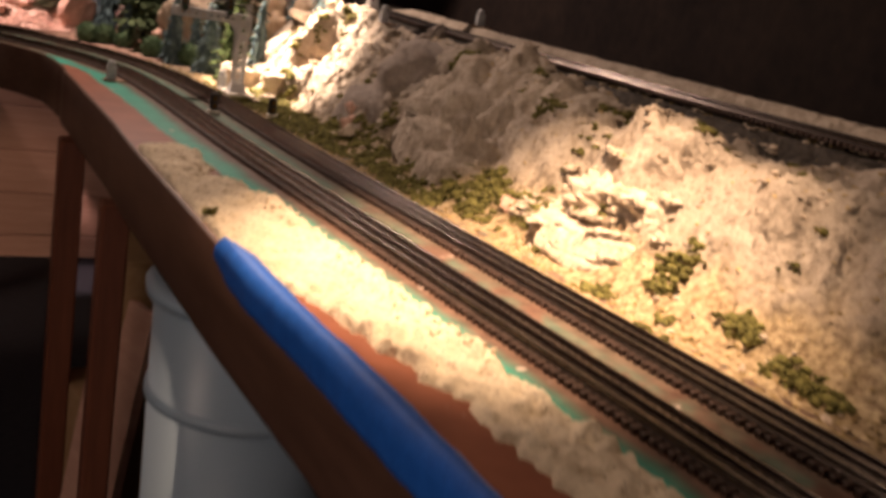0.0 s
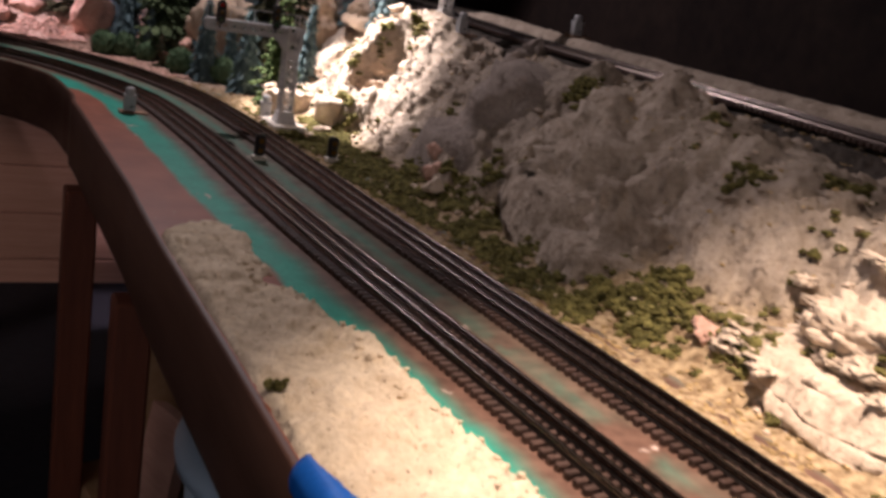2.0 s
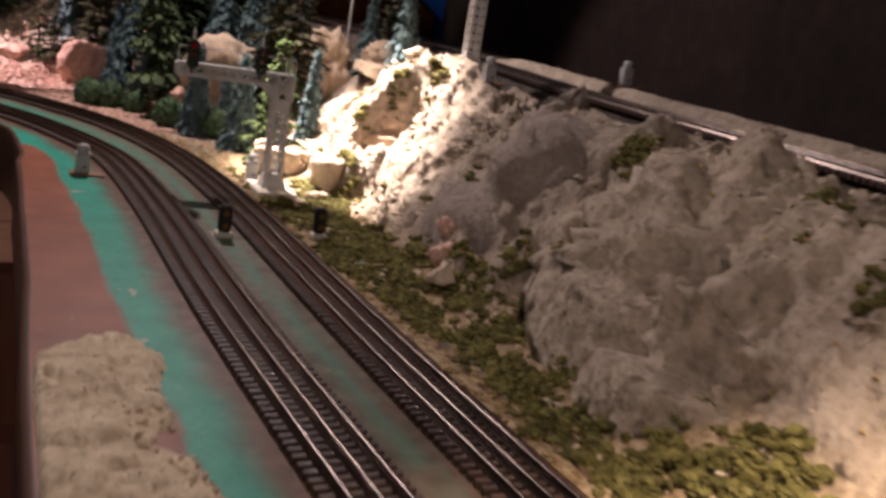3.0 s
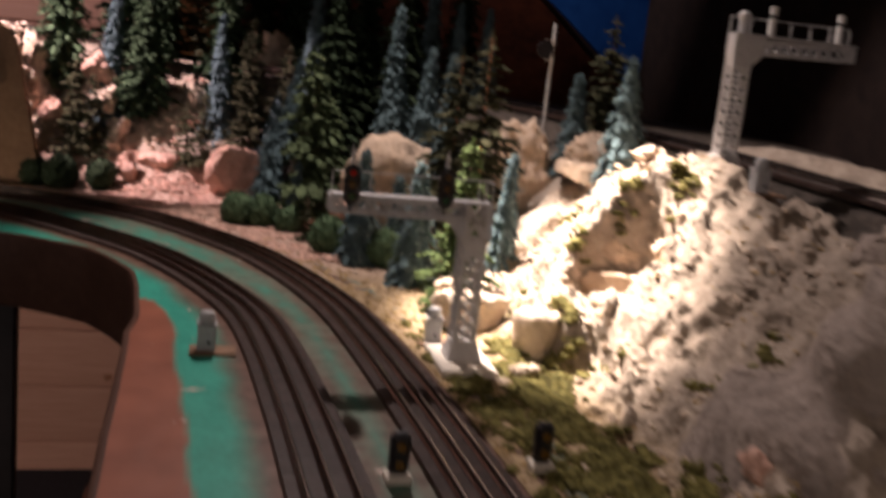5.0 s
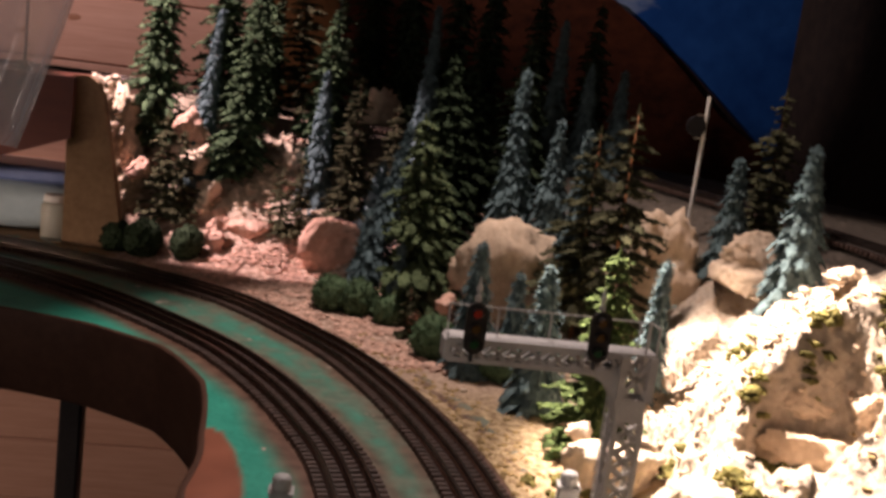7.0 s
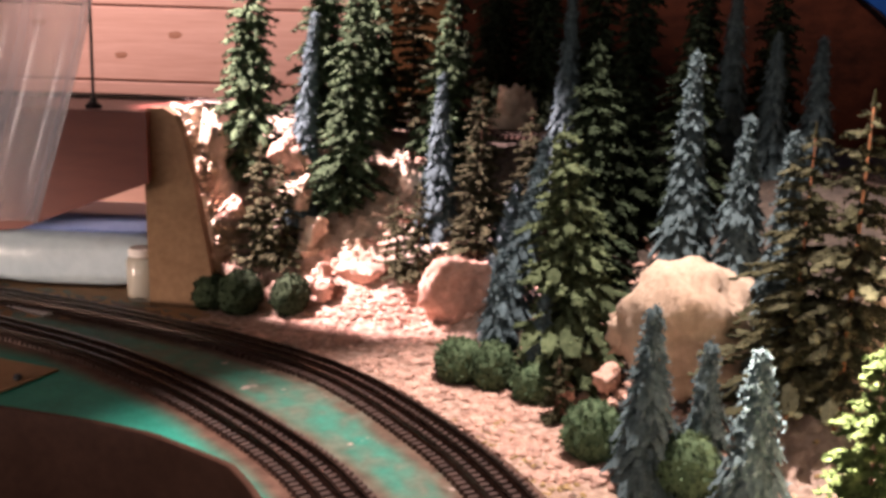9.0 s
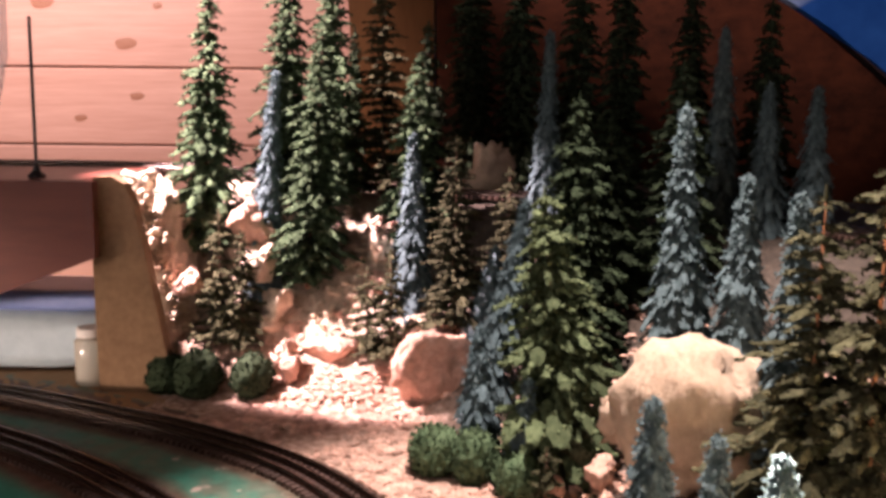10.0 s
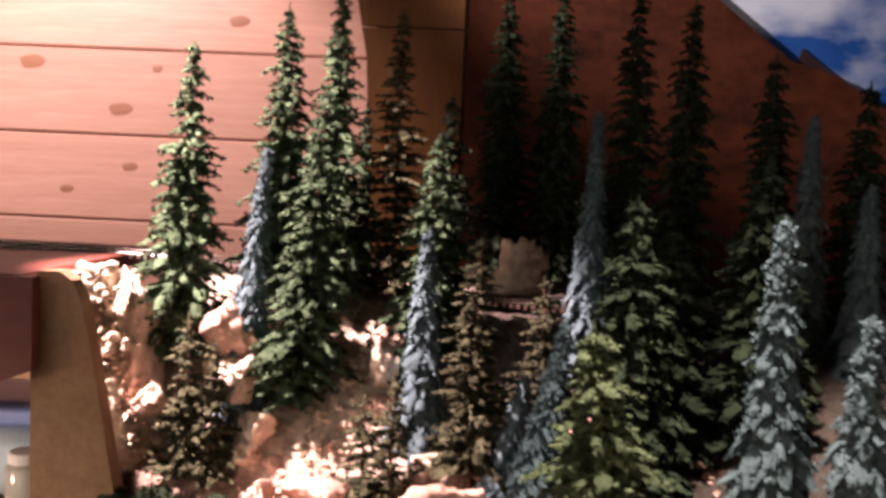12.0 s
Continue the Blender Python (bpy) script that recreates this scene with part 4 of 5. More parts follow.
def conifer(style, x, y, tip, radius, lean=0.0, seed=None, base=None):
    """A model conifer whose top reaches the height tip; lean shifts its top in x."""
    fol, bark, gap, pads, wide, thick, droop, fs, bare, sparse = STYLE[style]
    seed = seed if seed is not None else int(abs(x * 7919 + y * 104729) * 10)
    r = random.Random(seed)
    z0 = (surface(x, y) - 0.004) if base is None else base
    h = tip - z0
    ob = empty("spruce_tree" if style in ("green", "light", "dark", "blue", "slate") else "pine_tree", (x, y, z0), TREE_LABEL[style], "model tree", "model conifers")
    trunk = Shape().rod((0, 0, 0), (lean, 0, h * 0.97), max(0.0022, h * 0.011), 0.0007, 7)
    part("trunk", trunk, bark, ob, smooth=True)
    s = Shape()
    z = h * bare
    turn = r.uniform(0, 6)
    while z < h - gap * 0.6:
        u = z / h
        prof = (1 - u) ** (0.80 if style not in ("blue", "slate") else 0.95)
        if style in ("green", "dark", "light"):
            prof *= 1.0 - 0.45 * math.exp(-((u - 0.02) / 0.09) ** 2)
        reach = radius * (1.22 if style in ("green", "light", "dark", "sparse", "redwood", "bright") else 1.0) * prof * r.uniform(0.8, 1.1) + 0.004
        soft = style not in ("blue", "slate")
        k = max(4, int(pads * (0.55 + 0.45 * prof) + 0.5)) + (min(7, int(reach / 0.008)) if soft else 3)
        axis = Vector((lean * u, 0, z))
        for i in range(k):
            if r.random() < sparse:
                continue
            a = turn + 2 * math.pi * (i + r.uniform(-0.25, 0.25)) / k
            length = reach * r.uniform(0.42, 1.32)
            root = axis + Vector((0, 0, r.uniform(-0.3, 0.3) * gap))
            fall = droop * r.uniform(0.7, 1.3)
            steps = 1 if not soft or length < 0.016 else 2 if length < 0.032 else 3
            for step in range(steps):
                b = a + (r.uniform(-0.45, 0.45) if step else 0.0)
                v = 0.80 * step / steps
                near = root + Vector((math.cos(a), math.sin(a), 0.10 - fall * v)) * (length * v)
                size = length * (1.0 if steps == 1 else 1.25 / steps)
                rings = lobe(s, near, (math.cos(b), math.sin(b)), size, size * wide * r.uniform(0.5, 0.9) + 0.0012, thick * (0.55 + 0.6 * prof), fall, r)
                if soft:
                    for e in (0.55, 1.0):
                        mid = rings[0][1].lerp(rings[-1][1], e) * 0.5 + rings[min(4, int(e * 4 + 0.5))][1] * 0.5
                        w = (0.0016 + size * 0.10) * r.uniform(0.7, 1.2)
                        lump(s, mid + Vector((r.gauss(0, 0.5) * w, r.gauss(0, 0.5) * w, -0.2 * w)), w, r, 0.40)
                    side = (rings[2][0] - rings[2][2]) * 0.5
                    out = rings[4][1] - rings[0][1]
                    for _ in range(6):
                        e = r.uniform(0.25, 1.05)
                        q = rings[0][1] + out * e + side * r.uniform(-1.35, 1.35) * (1.1 - 0.6 * e)
                        tip_ = q + out.normalized() * fs * r.uniform(0.6, 1.5) + side.normalized() * fs * r.gauss(0, 0.8) - Vector((0, 0, fs * r.uniform(0.3, 1.4)))
                        across = side.normalized() * fs * r.uniform(0.25, 0.5)
                        s.add([q - across, q + Vector((0, 0, fs * 0.3)), q + across, tip_], [(0, 1, 3), (1, 2, 3), (0, 3, 2)])
                for _ in range(4 if soft else 12):
                    q = rings[r.randrange(1, 5)][r.randrange(4)]
                    flake(s, q + Vector((r.gauss(0, 0.0016), r.gauss(0, 0.0016), r.gauss(0, 0.0016))), fs * r.uniform(0.6, 1.2), r)
        turn += 0.9
        z += gap * r.uniform(0.85, 1.15) * (0.65 + 0.35 * prof)
    s.rod((lean * 0.96, 0, h * 0.95), (lean, 0, h), 0.0022, 0.0006, 6)
    part("crown", s, fol, ob, fix=False)
    return ob


def round_bush(x, y, size, mat="green", label="round green foam bush beside the track", base=None, tall=1.1):
    r = random.Random(int(abs(x * 9000 + y * 700)))
    s = Shape()
    v, f = BALL[3]
    w = np.array([p * (1 + 0.16 * fractal(*(p * 2.5 + x * 40), 4)) for p in v]) * size / 2
    w[:, 2] *= tall
    w[:, 2] += size * 0.5 * tall * 0.9
    s.add(w.tolist(), f)
    for _ in range(1300):
        p = w[r.randrange(len(w))]
        flake(s, p + np.array([r.gauss(0, 0.0014) for _ in range(3)]), r.uniform(0.0012, 0.0028), r)
    ob = part("bush", s, mat, fix=False)
    ob.location = (x, y, (surface(x, y) if base is None else base) - 0.003)
    return tagged(ob, label, "bush", "foam bushes")


# ---- trees on the lit slope ----
conifer("green", -0.185, 3.02, 0.532, 0.051, 0.014)
conifer("green", -0.076, 3.08, 0.590, 0.052)
conifer("green", -0.012, 3.08, 0.606, 0.046)
conifer("green", -0.033, 2.97, 0.485, 0.052, 0.026)
conifer("slate", -0.100, 2.98, 0.412, 0.026, 0.026)
conifer("sparse", 0.060, 3.10, 0.590, 0.044)
conifer("dark", 0.012, 3.16, 0.485, 0.016)
conifer("green", 0.108, 2.98, 0.434, 0.044, 0.01)
conifer("slate", 0.112, 2.93, 0.333, 0.030)
conifer("sparse", 0.168, 2.86, 0.331, 0.042)
conifer("sparse", 0.236, 2.91, 0.291, 0.036)
conifer("sparse", 0.088, 2.86, 0.190, 0.032)
conifer("sparse", 0.058, 2.875, 0.166, 0.024)
conifer("sparse", -0.142, 2.93, 0.232, 0.034)
conifer("sparse", -0.112, 2.92, 0.205, 0.030)
conifer("slate", 0.194, 2.845, 0.200, 0.026, 0.024)
conifer("slate", 0.203, 2.755, 0.268, 0.027, 0.044)
conifer("slate", 0.194, 2.635, 0.150, 0.028)
conifer("slate", 0.228, 2.575, 0.110, 0.019, 0.012)
conifer("light", 0.282, 2.61, 0.290, 0.068, -0.030)
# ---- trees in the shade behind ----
# the dark style carries its shade in the foam colour
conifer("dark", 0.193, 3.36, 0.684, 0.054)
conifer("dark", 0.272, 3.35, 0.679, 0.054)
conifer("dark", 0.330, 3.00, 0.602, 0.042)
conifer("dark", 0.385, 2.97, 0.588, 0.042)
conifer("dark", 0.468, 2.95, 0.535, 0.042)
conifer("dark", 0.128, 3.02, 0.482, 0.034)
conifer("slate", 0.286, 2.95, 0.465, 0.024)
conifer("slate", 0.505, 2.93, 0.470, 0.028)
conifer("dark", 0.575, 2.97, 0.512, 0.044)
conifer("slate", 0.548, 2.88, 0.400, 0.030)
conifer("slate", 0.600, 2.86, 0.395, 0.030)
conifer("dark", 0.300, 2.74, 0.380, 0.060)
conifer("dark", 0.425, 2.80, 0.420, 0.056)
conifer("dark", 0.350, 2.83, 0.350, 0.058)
# ---- blue spruces and pines over the pale boulders ----
conifer("blue", 0.391, 2.63, 0.371, 0.038, -0.002)
conifer("blue", 0.438, 2.585, 0.306, 0.036)
conifer("blue", 0.450, 2.48, 0.296, 0.034)
conifer("redwood", 0.447, 2.42, 0.308, 0.064)
conifer("redwood", 0.476, 2.38, 0.338, 0.066)
conifer("blue", 0.619, 2.40, 0.290, 0.028)
conifer("sparse", 0.676, 2.43, 0.379, 0.040)
conifer("blue", 0.632, 2.250, 0.318, 0.034)
conifer("slate", 0.466, 2.20, 0.186, 0.018, 0.006)
# ---- small trees and bushes along the track ----
conifer("blue", 0.312, 2.362, 0.160, 0.030)
conifer("blue", 0.370, 2.25, 0.160, 0.034, -0.004)
conifer("blue", 0.365, 2.38, 0.126, 0.026)
conifer("bright", 0.398, 2.13, 0.205, 0.040)
conifer("sparse", 0.251, 2.505, 0.068, 0.014)
round_bush(0.151, 2.613, 0.050)
round_bush(0.190, 2.592, 0.046, tall=1.25)
round_bush(0.230, 2.556, 0.044)
round_bush(0.298, 2.585, 0.052, "olive", "olive brown foam bush", tall=1.3)
round_bush(0.276, 2.415, 0.054)
round_bush(0.346, 2.352, 0.052)
# bushes given the darkened foam to stand in for shade
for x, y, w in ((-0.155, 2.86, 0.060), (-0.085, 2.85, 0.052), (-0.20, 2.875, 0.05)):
    round_bush(x, y, w, "shaded_green", "round foam bush, its green darkened for the shade")

# ---- rocks ----
PINK = "pinkish tan boulder among the trees"
PALE = "pale tan plaster rock on the hillside"
rock((0.143, 2.80, 0.050), (0.104, 0.080, 0.146), "pink_rock", "large upright pinkish boulder beside the dark bushes", 20, 3, lean=18, cuts=9, rough=0.13)
rock((0.012, 2.885, 0.055), (0.095, 0.045, 0.052), "pink_rock", "tilted pinkish stone slab below the trees", -20, 8, lean=-22, cuts=10, rough=0.10)
rock((-0.045, 2.868, 0.045), (0.055, 0.05, 0.065), "pink_rock", PINK, 30, 11)
rock((-0.105, 2.985, 0.090), (0.085, 0.06, 0.10), "pale_rock", PINK, 10, 12)
rock((-0.118, 2.995, 0.150), (0.07, 0.06, 0.09), "pale_rock", PINK, 50, 13)
rock((-0.114, 3.02, 0.205), (0.075, 0.07, 0.055), "pale_rock", PINK, 80, 14)
rock((0.065, 3.02, 0.165), (0.065, 0.06, 0.06), "pale_rock", PINK, 120, 15)
rock((0.055, 3.00, 0.115), (0.07, 0.06, 0.05), "pale_rock", PINK, 0, 16)
rock((-0.186, 2.945, 0.125), (0.045, 0.04, 0.045), "pink_rock", PINK, 0, 17)
for k, (x, y, z, w) in enumerate(((-0.108, 2.965, 0.205, 0.060), (-0.090, 2.955, 0.155, 0.055), (-0.068, 2.945, 0.105, 0.050), (-0.050, 2.935, 0.058, 0.045), (-0.075, 2.935, 0.075, 0.04), (0.066, 2.955, 0.180, 0.045), (0.064, 2.95, 0.130, 0.035), (0.160, 2.93, 0.070, 0.06), (-0.03, 3.00, 0.215, 0.05), (-0.186, 2.935, 0.130, 0.040), (0.10, 2.965, 0.095, 0.05))):
    rock((x, y, z), (w * 1.5, w * 1.2, w * 1.45), "pale_rock" if k % 3 else "pink_rock", "crumbling pinkish rock on the slope below the spruces", 53 * k, 70 + k, group="slope rocks", rough=0.20, g=1.6, cuts=18)
rock((0.220, 3.19, 0.262), (0.085, 0.060, 0.150), "pale_rock", "jagged pale rock outcrop behind the upper track", 15, 18, lean=14, cuts=9, rough=0.26, g=1.6, skirt=True)
rock((0.374, 2.50, 0.100), (0.150, 0.11, 0.150), "tan_rock", "broad rounded tan boulder below blue spruces", 10, 19, cuts=3, rough=0.10)
rock((0.322, 2.515, 0.09), (0.06, 0.06, 0.09), "tan_rock", PINK, 40, 20)
rock((0.294, 2.49, 0.05), (0.035, 0.035, 0.045), "pink_rock", PINK, 40, 21)
rock((0.262, 2.53, 0.02), (0.024, 0.024, 0.045), "pink_rock", PINK, 40, 22)
rock((0.552, 2.42, 0.14), (0.125, 0.10, 0.16), "tan_rock", "lumpy tan boulder behind the bright hill", 0, 23, cuts=5, rough=0.26, g=2.0, skirt=True)
rock((0.625, 2.33, 0.17), (0.12, 0.10, 0.08), "tan_rock", PALE, 30, 24, rough=0.24, g=2.0, skirt=True)
rock((0.590, 2.085, min(0.210, surface(0.590, 2.085) + 0.008)), (0.062, 0.034, 0.030), "pale_rock", "pointed pale rock on the hilltop", 25, 25, cuts=12)
rock((0.546, 2.004, 0.070), (0.105, 0.050, 0.052), "tan_rock", "tan rock ledge with a rounded lip in the hollow", -38, 28, cuts=9, rough=0.22, g=2.0, flat_top=True)
rock((0.548, 2.036, 0.098), (0.062, 0.040, 0.046), "tan_rock", "jagged tan rock above the ledge", -25, 29, cuts=14, rough=0.30, g=2.2)
rock((0.584, 1.994, 0.106), (0.060, 0.034, 0.052), "tan_rock", "jagged tan rock at the end of the ledge", -60, 37, cuts=14, rough=0.30, g=2.2)
rock((0.524, 1.952, 0.058), (0.022, 0.020, 0.020), "pink_rock", "small rounded pinkish stone below the ledge", 0, 44, level=3)
rock((0.505, 1.944, 0.054), (0.024, 0.018, 0.018), "pale_rock", "small pale stone below the ledge", 30, 45, level=3)


def flat_rock(at, size, turn, seed, label):
    """A flat-topped stone, wider above than at its foot."""
    r = random.Random(seed)
    n, verts, faces = 28, [], []
    rings = ((0.90, -0.06), (0.93, 0.25), (0.97, 0.55), (1.0, 0.80), (0.99, 0.91), (0.93, 0.985), (0.5, 1.02))
    for k, (w, h) in enumerate(rings):
        for i in range(n):
            a = 2 * math.pi * i / n
            q = Vector((math.cos(a), math.sin(a), h * 0.8)) + Vector((seed, 0, 0))
            square = (abs(math.cos(a)) ** 3.2 + abs(math.sin(a)) ** 3.2) ** (-1 / 3.2)
            e = square * w * (1 + 0.20 * fractal(q.x * 1.3, q.y * 1.3, 0.4, 3) + facet(q, 2.2, 0.16, 0.5) + facet(q, 5.5, 0.07, 0.5))
            top = 0.03 * fractal(q.x * 2 * w, q.y * 2 * w, 3.0, 3) if h > 0.7 else 0.0
            verts.append((math.cos(a) * e * size[0] / 2, math.sin(a) * e * size[1] / 2, (h + top) * size[2]))
    for k in range(len(rings) - 1):
        faces += [(k * n + i, k * n + (i + 1) % n, (k + 1) * n + (i + 1) % n, (k + 1) * n + i) for i in range(n)]
    verts.append((0, 0, 1.02 * size[2]))
    faces += [((len(rings) - 1) * n + i, (len(rings) - 1) * n + (i + 1) % n, len(verts) - 1) for i in range(n)]
    ob = part("flat_rock", Shape().add(verts, faces), "pale_rock", smooth=True, fix=False)
    ob.location, ob.rotation_euler = at, (0, 0, radians(turn))
    return tagged(ob, label, "rock")


flat_rock((0.396, 2.048, -0.004), (0.092, 0.045, 0.046), 4, 4, "flat-topped pale rock behind the signal mast")
rock((0.372, 2.085, 0.040), (0.036, 0.028, 0.026), "pale_rock", "small pale stone behind the flat rock", 10, 27, level=3)
flat_rock((0.450, 1.962, -0.004), (0.072, 0.050, 0.052), 8, 9, "flat-topped pale rock beside green scrub")
rock((0.622, 1.100, 0.132), (0.150, 0.165, 0.140), "hill", "flat-topped tan rock block under the upper line", 10, 33, flat_top=True, rough=0.16, g=1.8)
rock((0.555, 1.33, 0.080), (0.22, 0.30, 0.20), "hill", "broad wrinkled tan rock mass on the slope", -15, 34, rough=0.26, g=1.8, cuts=9)
rock((0.500, 1.19, 0.050), (0.14, 0.18, 0.13), "hill", PALE, 20, 32, rough=0.3, g=1.8)
rock((0.605, 1.65, 0.075), (0.26, 0.27, 0.21), "grey_rock", "smooth grey rock dome on the hillside, darkened in colour for shade", 0, 36, rough=0.14, cuts=8)
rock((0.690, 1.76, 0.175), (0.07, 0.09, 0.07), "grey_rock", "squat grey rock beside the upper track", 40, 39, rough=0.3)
rock((0.405, 1.893, 0.008), (0.040, 0.024, 0.022), "pale_rock", "small loose stone by the signal base", 0, 30)
rock((0.458, 0.998, 0.028), (0.052, 0.045, 0.046), "pink_rock", "rounded pinkish stone at the foot of the slope", 0, 31)
rock((0.526, 0.880, 0.046), (0.180, 0.27, 0.108), "pale_rock", "broad crumbling pale rock face on the slope", 0, 35, level=5, cuts=8, rough=0.34, g=3.6, skirt=True)
chip = random.Random(5)
for k in range(24):
    w = chip.uniform(0.034, 0.066)
    x, y = 0.450 + 0.080 * chip.random(), chip.uniform(0.765, 0.985)
    rock((x, y, surface(x, y) - 0.006), (w, w * chip.uniform(0.9, 1.5), w * chip.uniform(0.26, 0.36)), "pale_rock", "chipped pale plaster ledge on the slope", chip.uniform(0, 360), 90 + k, lean=chip.uniform(-8, 8), group="ledges on the slope", name="rock_ledge", rough=0.40, cuts=14, g=2.6, level=4, skirt=False)
rock((0.452, 1.555, 0.025), (0.036, 0.034, 0.034), "pink_rock", "small rounded stone in the moss", 0, 41, level=3)
rock((0.430, 1.50, 0.020), (0.040, 0.036, 0.040), "pale_rock", "small rounded stone in the moss", 0, 42, level=3)
rock((0.470, 1.60, 0.045), (0.028, 0.03, 0.026), "pink_rock", "small rounded stone in the moss", 0, 43, level=3)
rock((-0.236, 2.985, 0.135), (0.105, 0.085, 0.285), "pale_rock", "crumbly pale rock bank beside the upper deck", 0, 50, rough=0.30, g=2.6, cuts=6, skirt=True)
rock((-0.268, 3.00, 0.258), (0.07, 0.07, 0.045), "pale_rock", "crumbly pale rock at the end of the deck", 40, 51, rough=0.28, g=2.2)
r = random.Random(61)
s = Shape()
for _ in range(260):
    u = r.random()
    lump(s, (-0.262 + 0.062 * (1 - u) + r.gauss(0, 0.012), 2.947 + r.uniform(-0.004, 0.012), 0.06 + 0.215 * u), r.uniform(0.003, 0.008), r, 0.8)
tagged(part("rock_chip", s, "pale_rock", fix=False), "pale broken stone chips on the rock bank", "rubble", kind="stuff")


# ---- loose cover: foam clumps, stones ----


def scatter(name, count, mat, label, category, chance, size, seed, squash=0.7, lumps=1):
    r = random.Random(seed)
    s = Shape()
    v, f = BALL[1]
    tries = 0
    made = 0
    while made < count and tries < count * 30:
        tries += 1
        p, t, n = FAR.at(r.uniform(0.3, FAR.length - 0.9))
        d = r.uniform(0.036, 0.42)
        x, y = p[:2] + n * d
        if x < -0.2 or y > 3.05 or r.random() > chance(x, y, d):
            continue
        z = surface(x, y)
        w = size * r.uniform(0.5, 1.4)
        for i in range(lumps):
            e = w * (1 if i == 0 else r.uniform(0.35, 0.75))
            q = v * np.array([e * r.uniform(0.7, 1.3), e * r.uniform(0.7, 1.3), e * squash]) * (1 + 0.42 * np.array([r.uniform(-1, 1) for _ in range(len(v))]))[:, None]
            o = (0, 0) if i == 0 else (r.gauss(0, 0.8) * w, r.gauss(0, 0.8) * w)
            s.add((q + np.array([x + o[0], y + o[1], z + w * 0.2 * r.uniform(0.3, 1.4)])).tolist(), f)
        made += 1
    return tagged(part(name, s, mat, fix=False), label, category, kind="stuff")


def patch(x, y, k=0.0):
    return fractal(x * 14, y * 14, k, 3)


def mossy(x, y, d):
    lo = np.interp(y, [0.85, 0.95, 1.04, 1.10, 1.45, 1.6, 1.9], [0.10, 0.095, 0.08, 0.048, 0.056, 0.04, 0.05])
    hi = np.interp(y, [0.85, 0.96, 1.09, 1.2, 1.42, 1.6, 1.8, 1.92], [0.13, 0.125, 0.14, 0.135, 0.185, 0.18, 0.145, 0.16])
    w = patch(x, y)
    for px, py, rx, ry in ((0.600, 0.865, 0.012, 0.045), (0.605, 1.215, 0.022, 0.03), (0.475, 0.722, 0.020, 0.022), (0.466, 0.61, 0.009, 0.028), (0.456, 0.53, 0.011, 0.035), (0.60, 1.03, 0.02, 0.02), (0.54, 1.09, 0.015, 0.02), (0.425, 0.768, 0.010, 0.024), (0.63, 1.50, 0.02, 0.03), (0.60, 2.01, 0.016, 0.018), (0.555, 2.04, 0.010, 0.014), (0.52, 2.10, 0.012, 0.014), (0.50, 2.03, 0.010, 0.012)):
        if ((x - px) / rx) ** 2 + ((y - py) / ry) ** 2 < 1 + 0.7 * patch(x * 2, y * 2, 6):
            return 0.9
    if 0.88 < y < 1.93 and lo + 0.012 * w < d < hi + 0.02 * w:
        return 1.0 if patch(x * 2, y * 2, 3) > 0.0 else 0.08
    return 0.12 if w > 0.45 and d < 0.3 and 0.5 < y < 1.9 else 0.0


scatter("moss_clump", 4200, "moss", "olive green foam scrub along the foot of the slope", "scrub", mossy, 0.0046, 3, 0.75, 4)
scatter("scrub_clump", 1000, "moss", "olive green foam scrub round the flat rocks", "scrub", lambda x, y, d: (0.9 if d > 0.085 else 0.1) * (patch(x, y, 2) > 0.0) * (1.85 < y < 2.09) * (d < 0.19 or hollow(x, y) < 0.75), 0.0052, 4, 0.85, 5)
scatter("straw_tuft", 2200, "straw", "straw coloured ground foam beside the track", "ground cover", lambda x, y, d: (0.9 if d < 0.085 else 0.15) * (patch(x, y, 5) > -0.25) * (0.4 < y < 2.5), 0.0022, 5, 0.6, 2)
scatter("rubble", 2400, "rubble", "pinkish broken stone on the ground below the trees", "rubble", lambda x, y, d: (0.9 if d < 0.24 else 0.2) * (y > 2.36) * (patch(x, y, 8) > -0.05), 0.0052, 6, 0.45, 2)
scatter("stone_chip", 700, "pale_rock", "pale stone chips on the rocky hillside", "rubble", lambda x, y, d: 0.5 * (y < 2.3) * (d > 0.06) * (patch(x, y, 9) > 0.2), 0.0036, 7, 0.7)

scatter("hill_chunk", 420, "pale_rock", "broken pale plaster chunks on the bright hill", "rubble", lambda x, y, d: 0.9 * (1.97 < y < 2.2) * (0.17 < d < 0.36) * (patch(x, y, 12) > -0.3), 0.0036, 9, 0.6, 3)
scatter("slope_chip", 520, "pale_rock", "broken pale stone on the slope below the spruces", "rubble", lambda x, y, d: 0.9 * (y > 2.88) * (-0.2 < x < 0.14) * (patch(x, y, 16) > 0.0), 0.0062, 12, 0.7, 3)
scatter("slope_chunk", 300, "hill", "broken tan plaster chunks on the slope", "rubble", lambda x, y, d: 0.8 * (0.6 < y < 1.93) * (0.17 < d < 0.40) * (patch(x, y, 14) > 0.1), 0.0050, 10, 0.5, 3)

r = random.Random(21)
s = Shape()
for _ in range(260):
    y = r.uniform(0.55, 1.30)
    row = tan[int(np.abs(tan[:, 20, 1] - y).argmin())]
    p = row[int(45 * r.random() ** 0.18)]
    w = r.uniform(0.0008, 0.0030) * (1.5 if r.random() < 0.12 else 1)
    lump(s, (p[0], p[1], p[2] + 0.2 * w), w, r, 0.8)
tagged(part("plaster_crumb", s, "plaster", fix=False), "pale crumbs of plaster along the ragged crust", "rubble", kind="stuff")
s = Shape()
for _ in range(40):
    lump(s, (r.gauss(0, 0.0035), r.gauss(0, 0.003), abs(r.gauss(0, 0.0025))), r.uniform(0.0015, 0.003), r, 0.9)
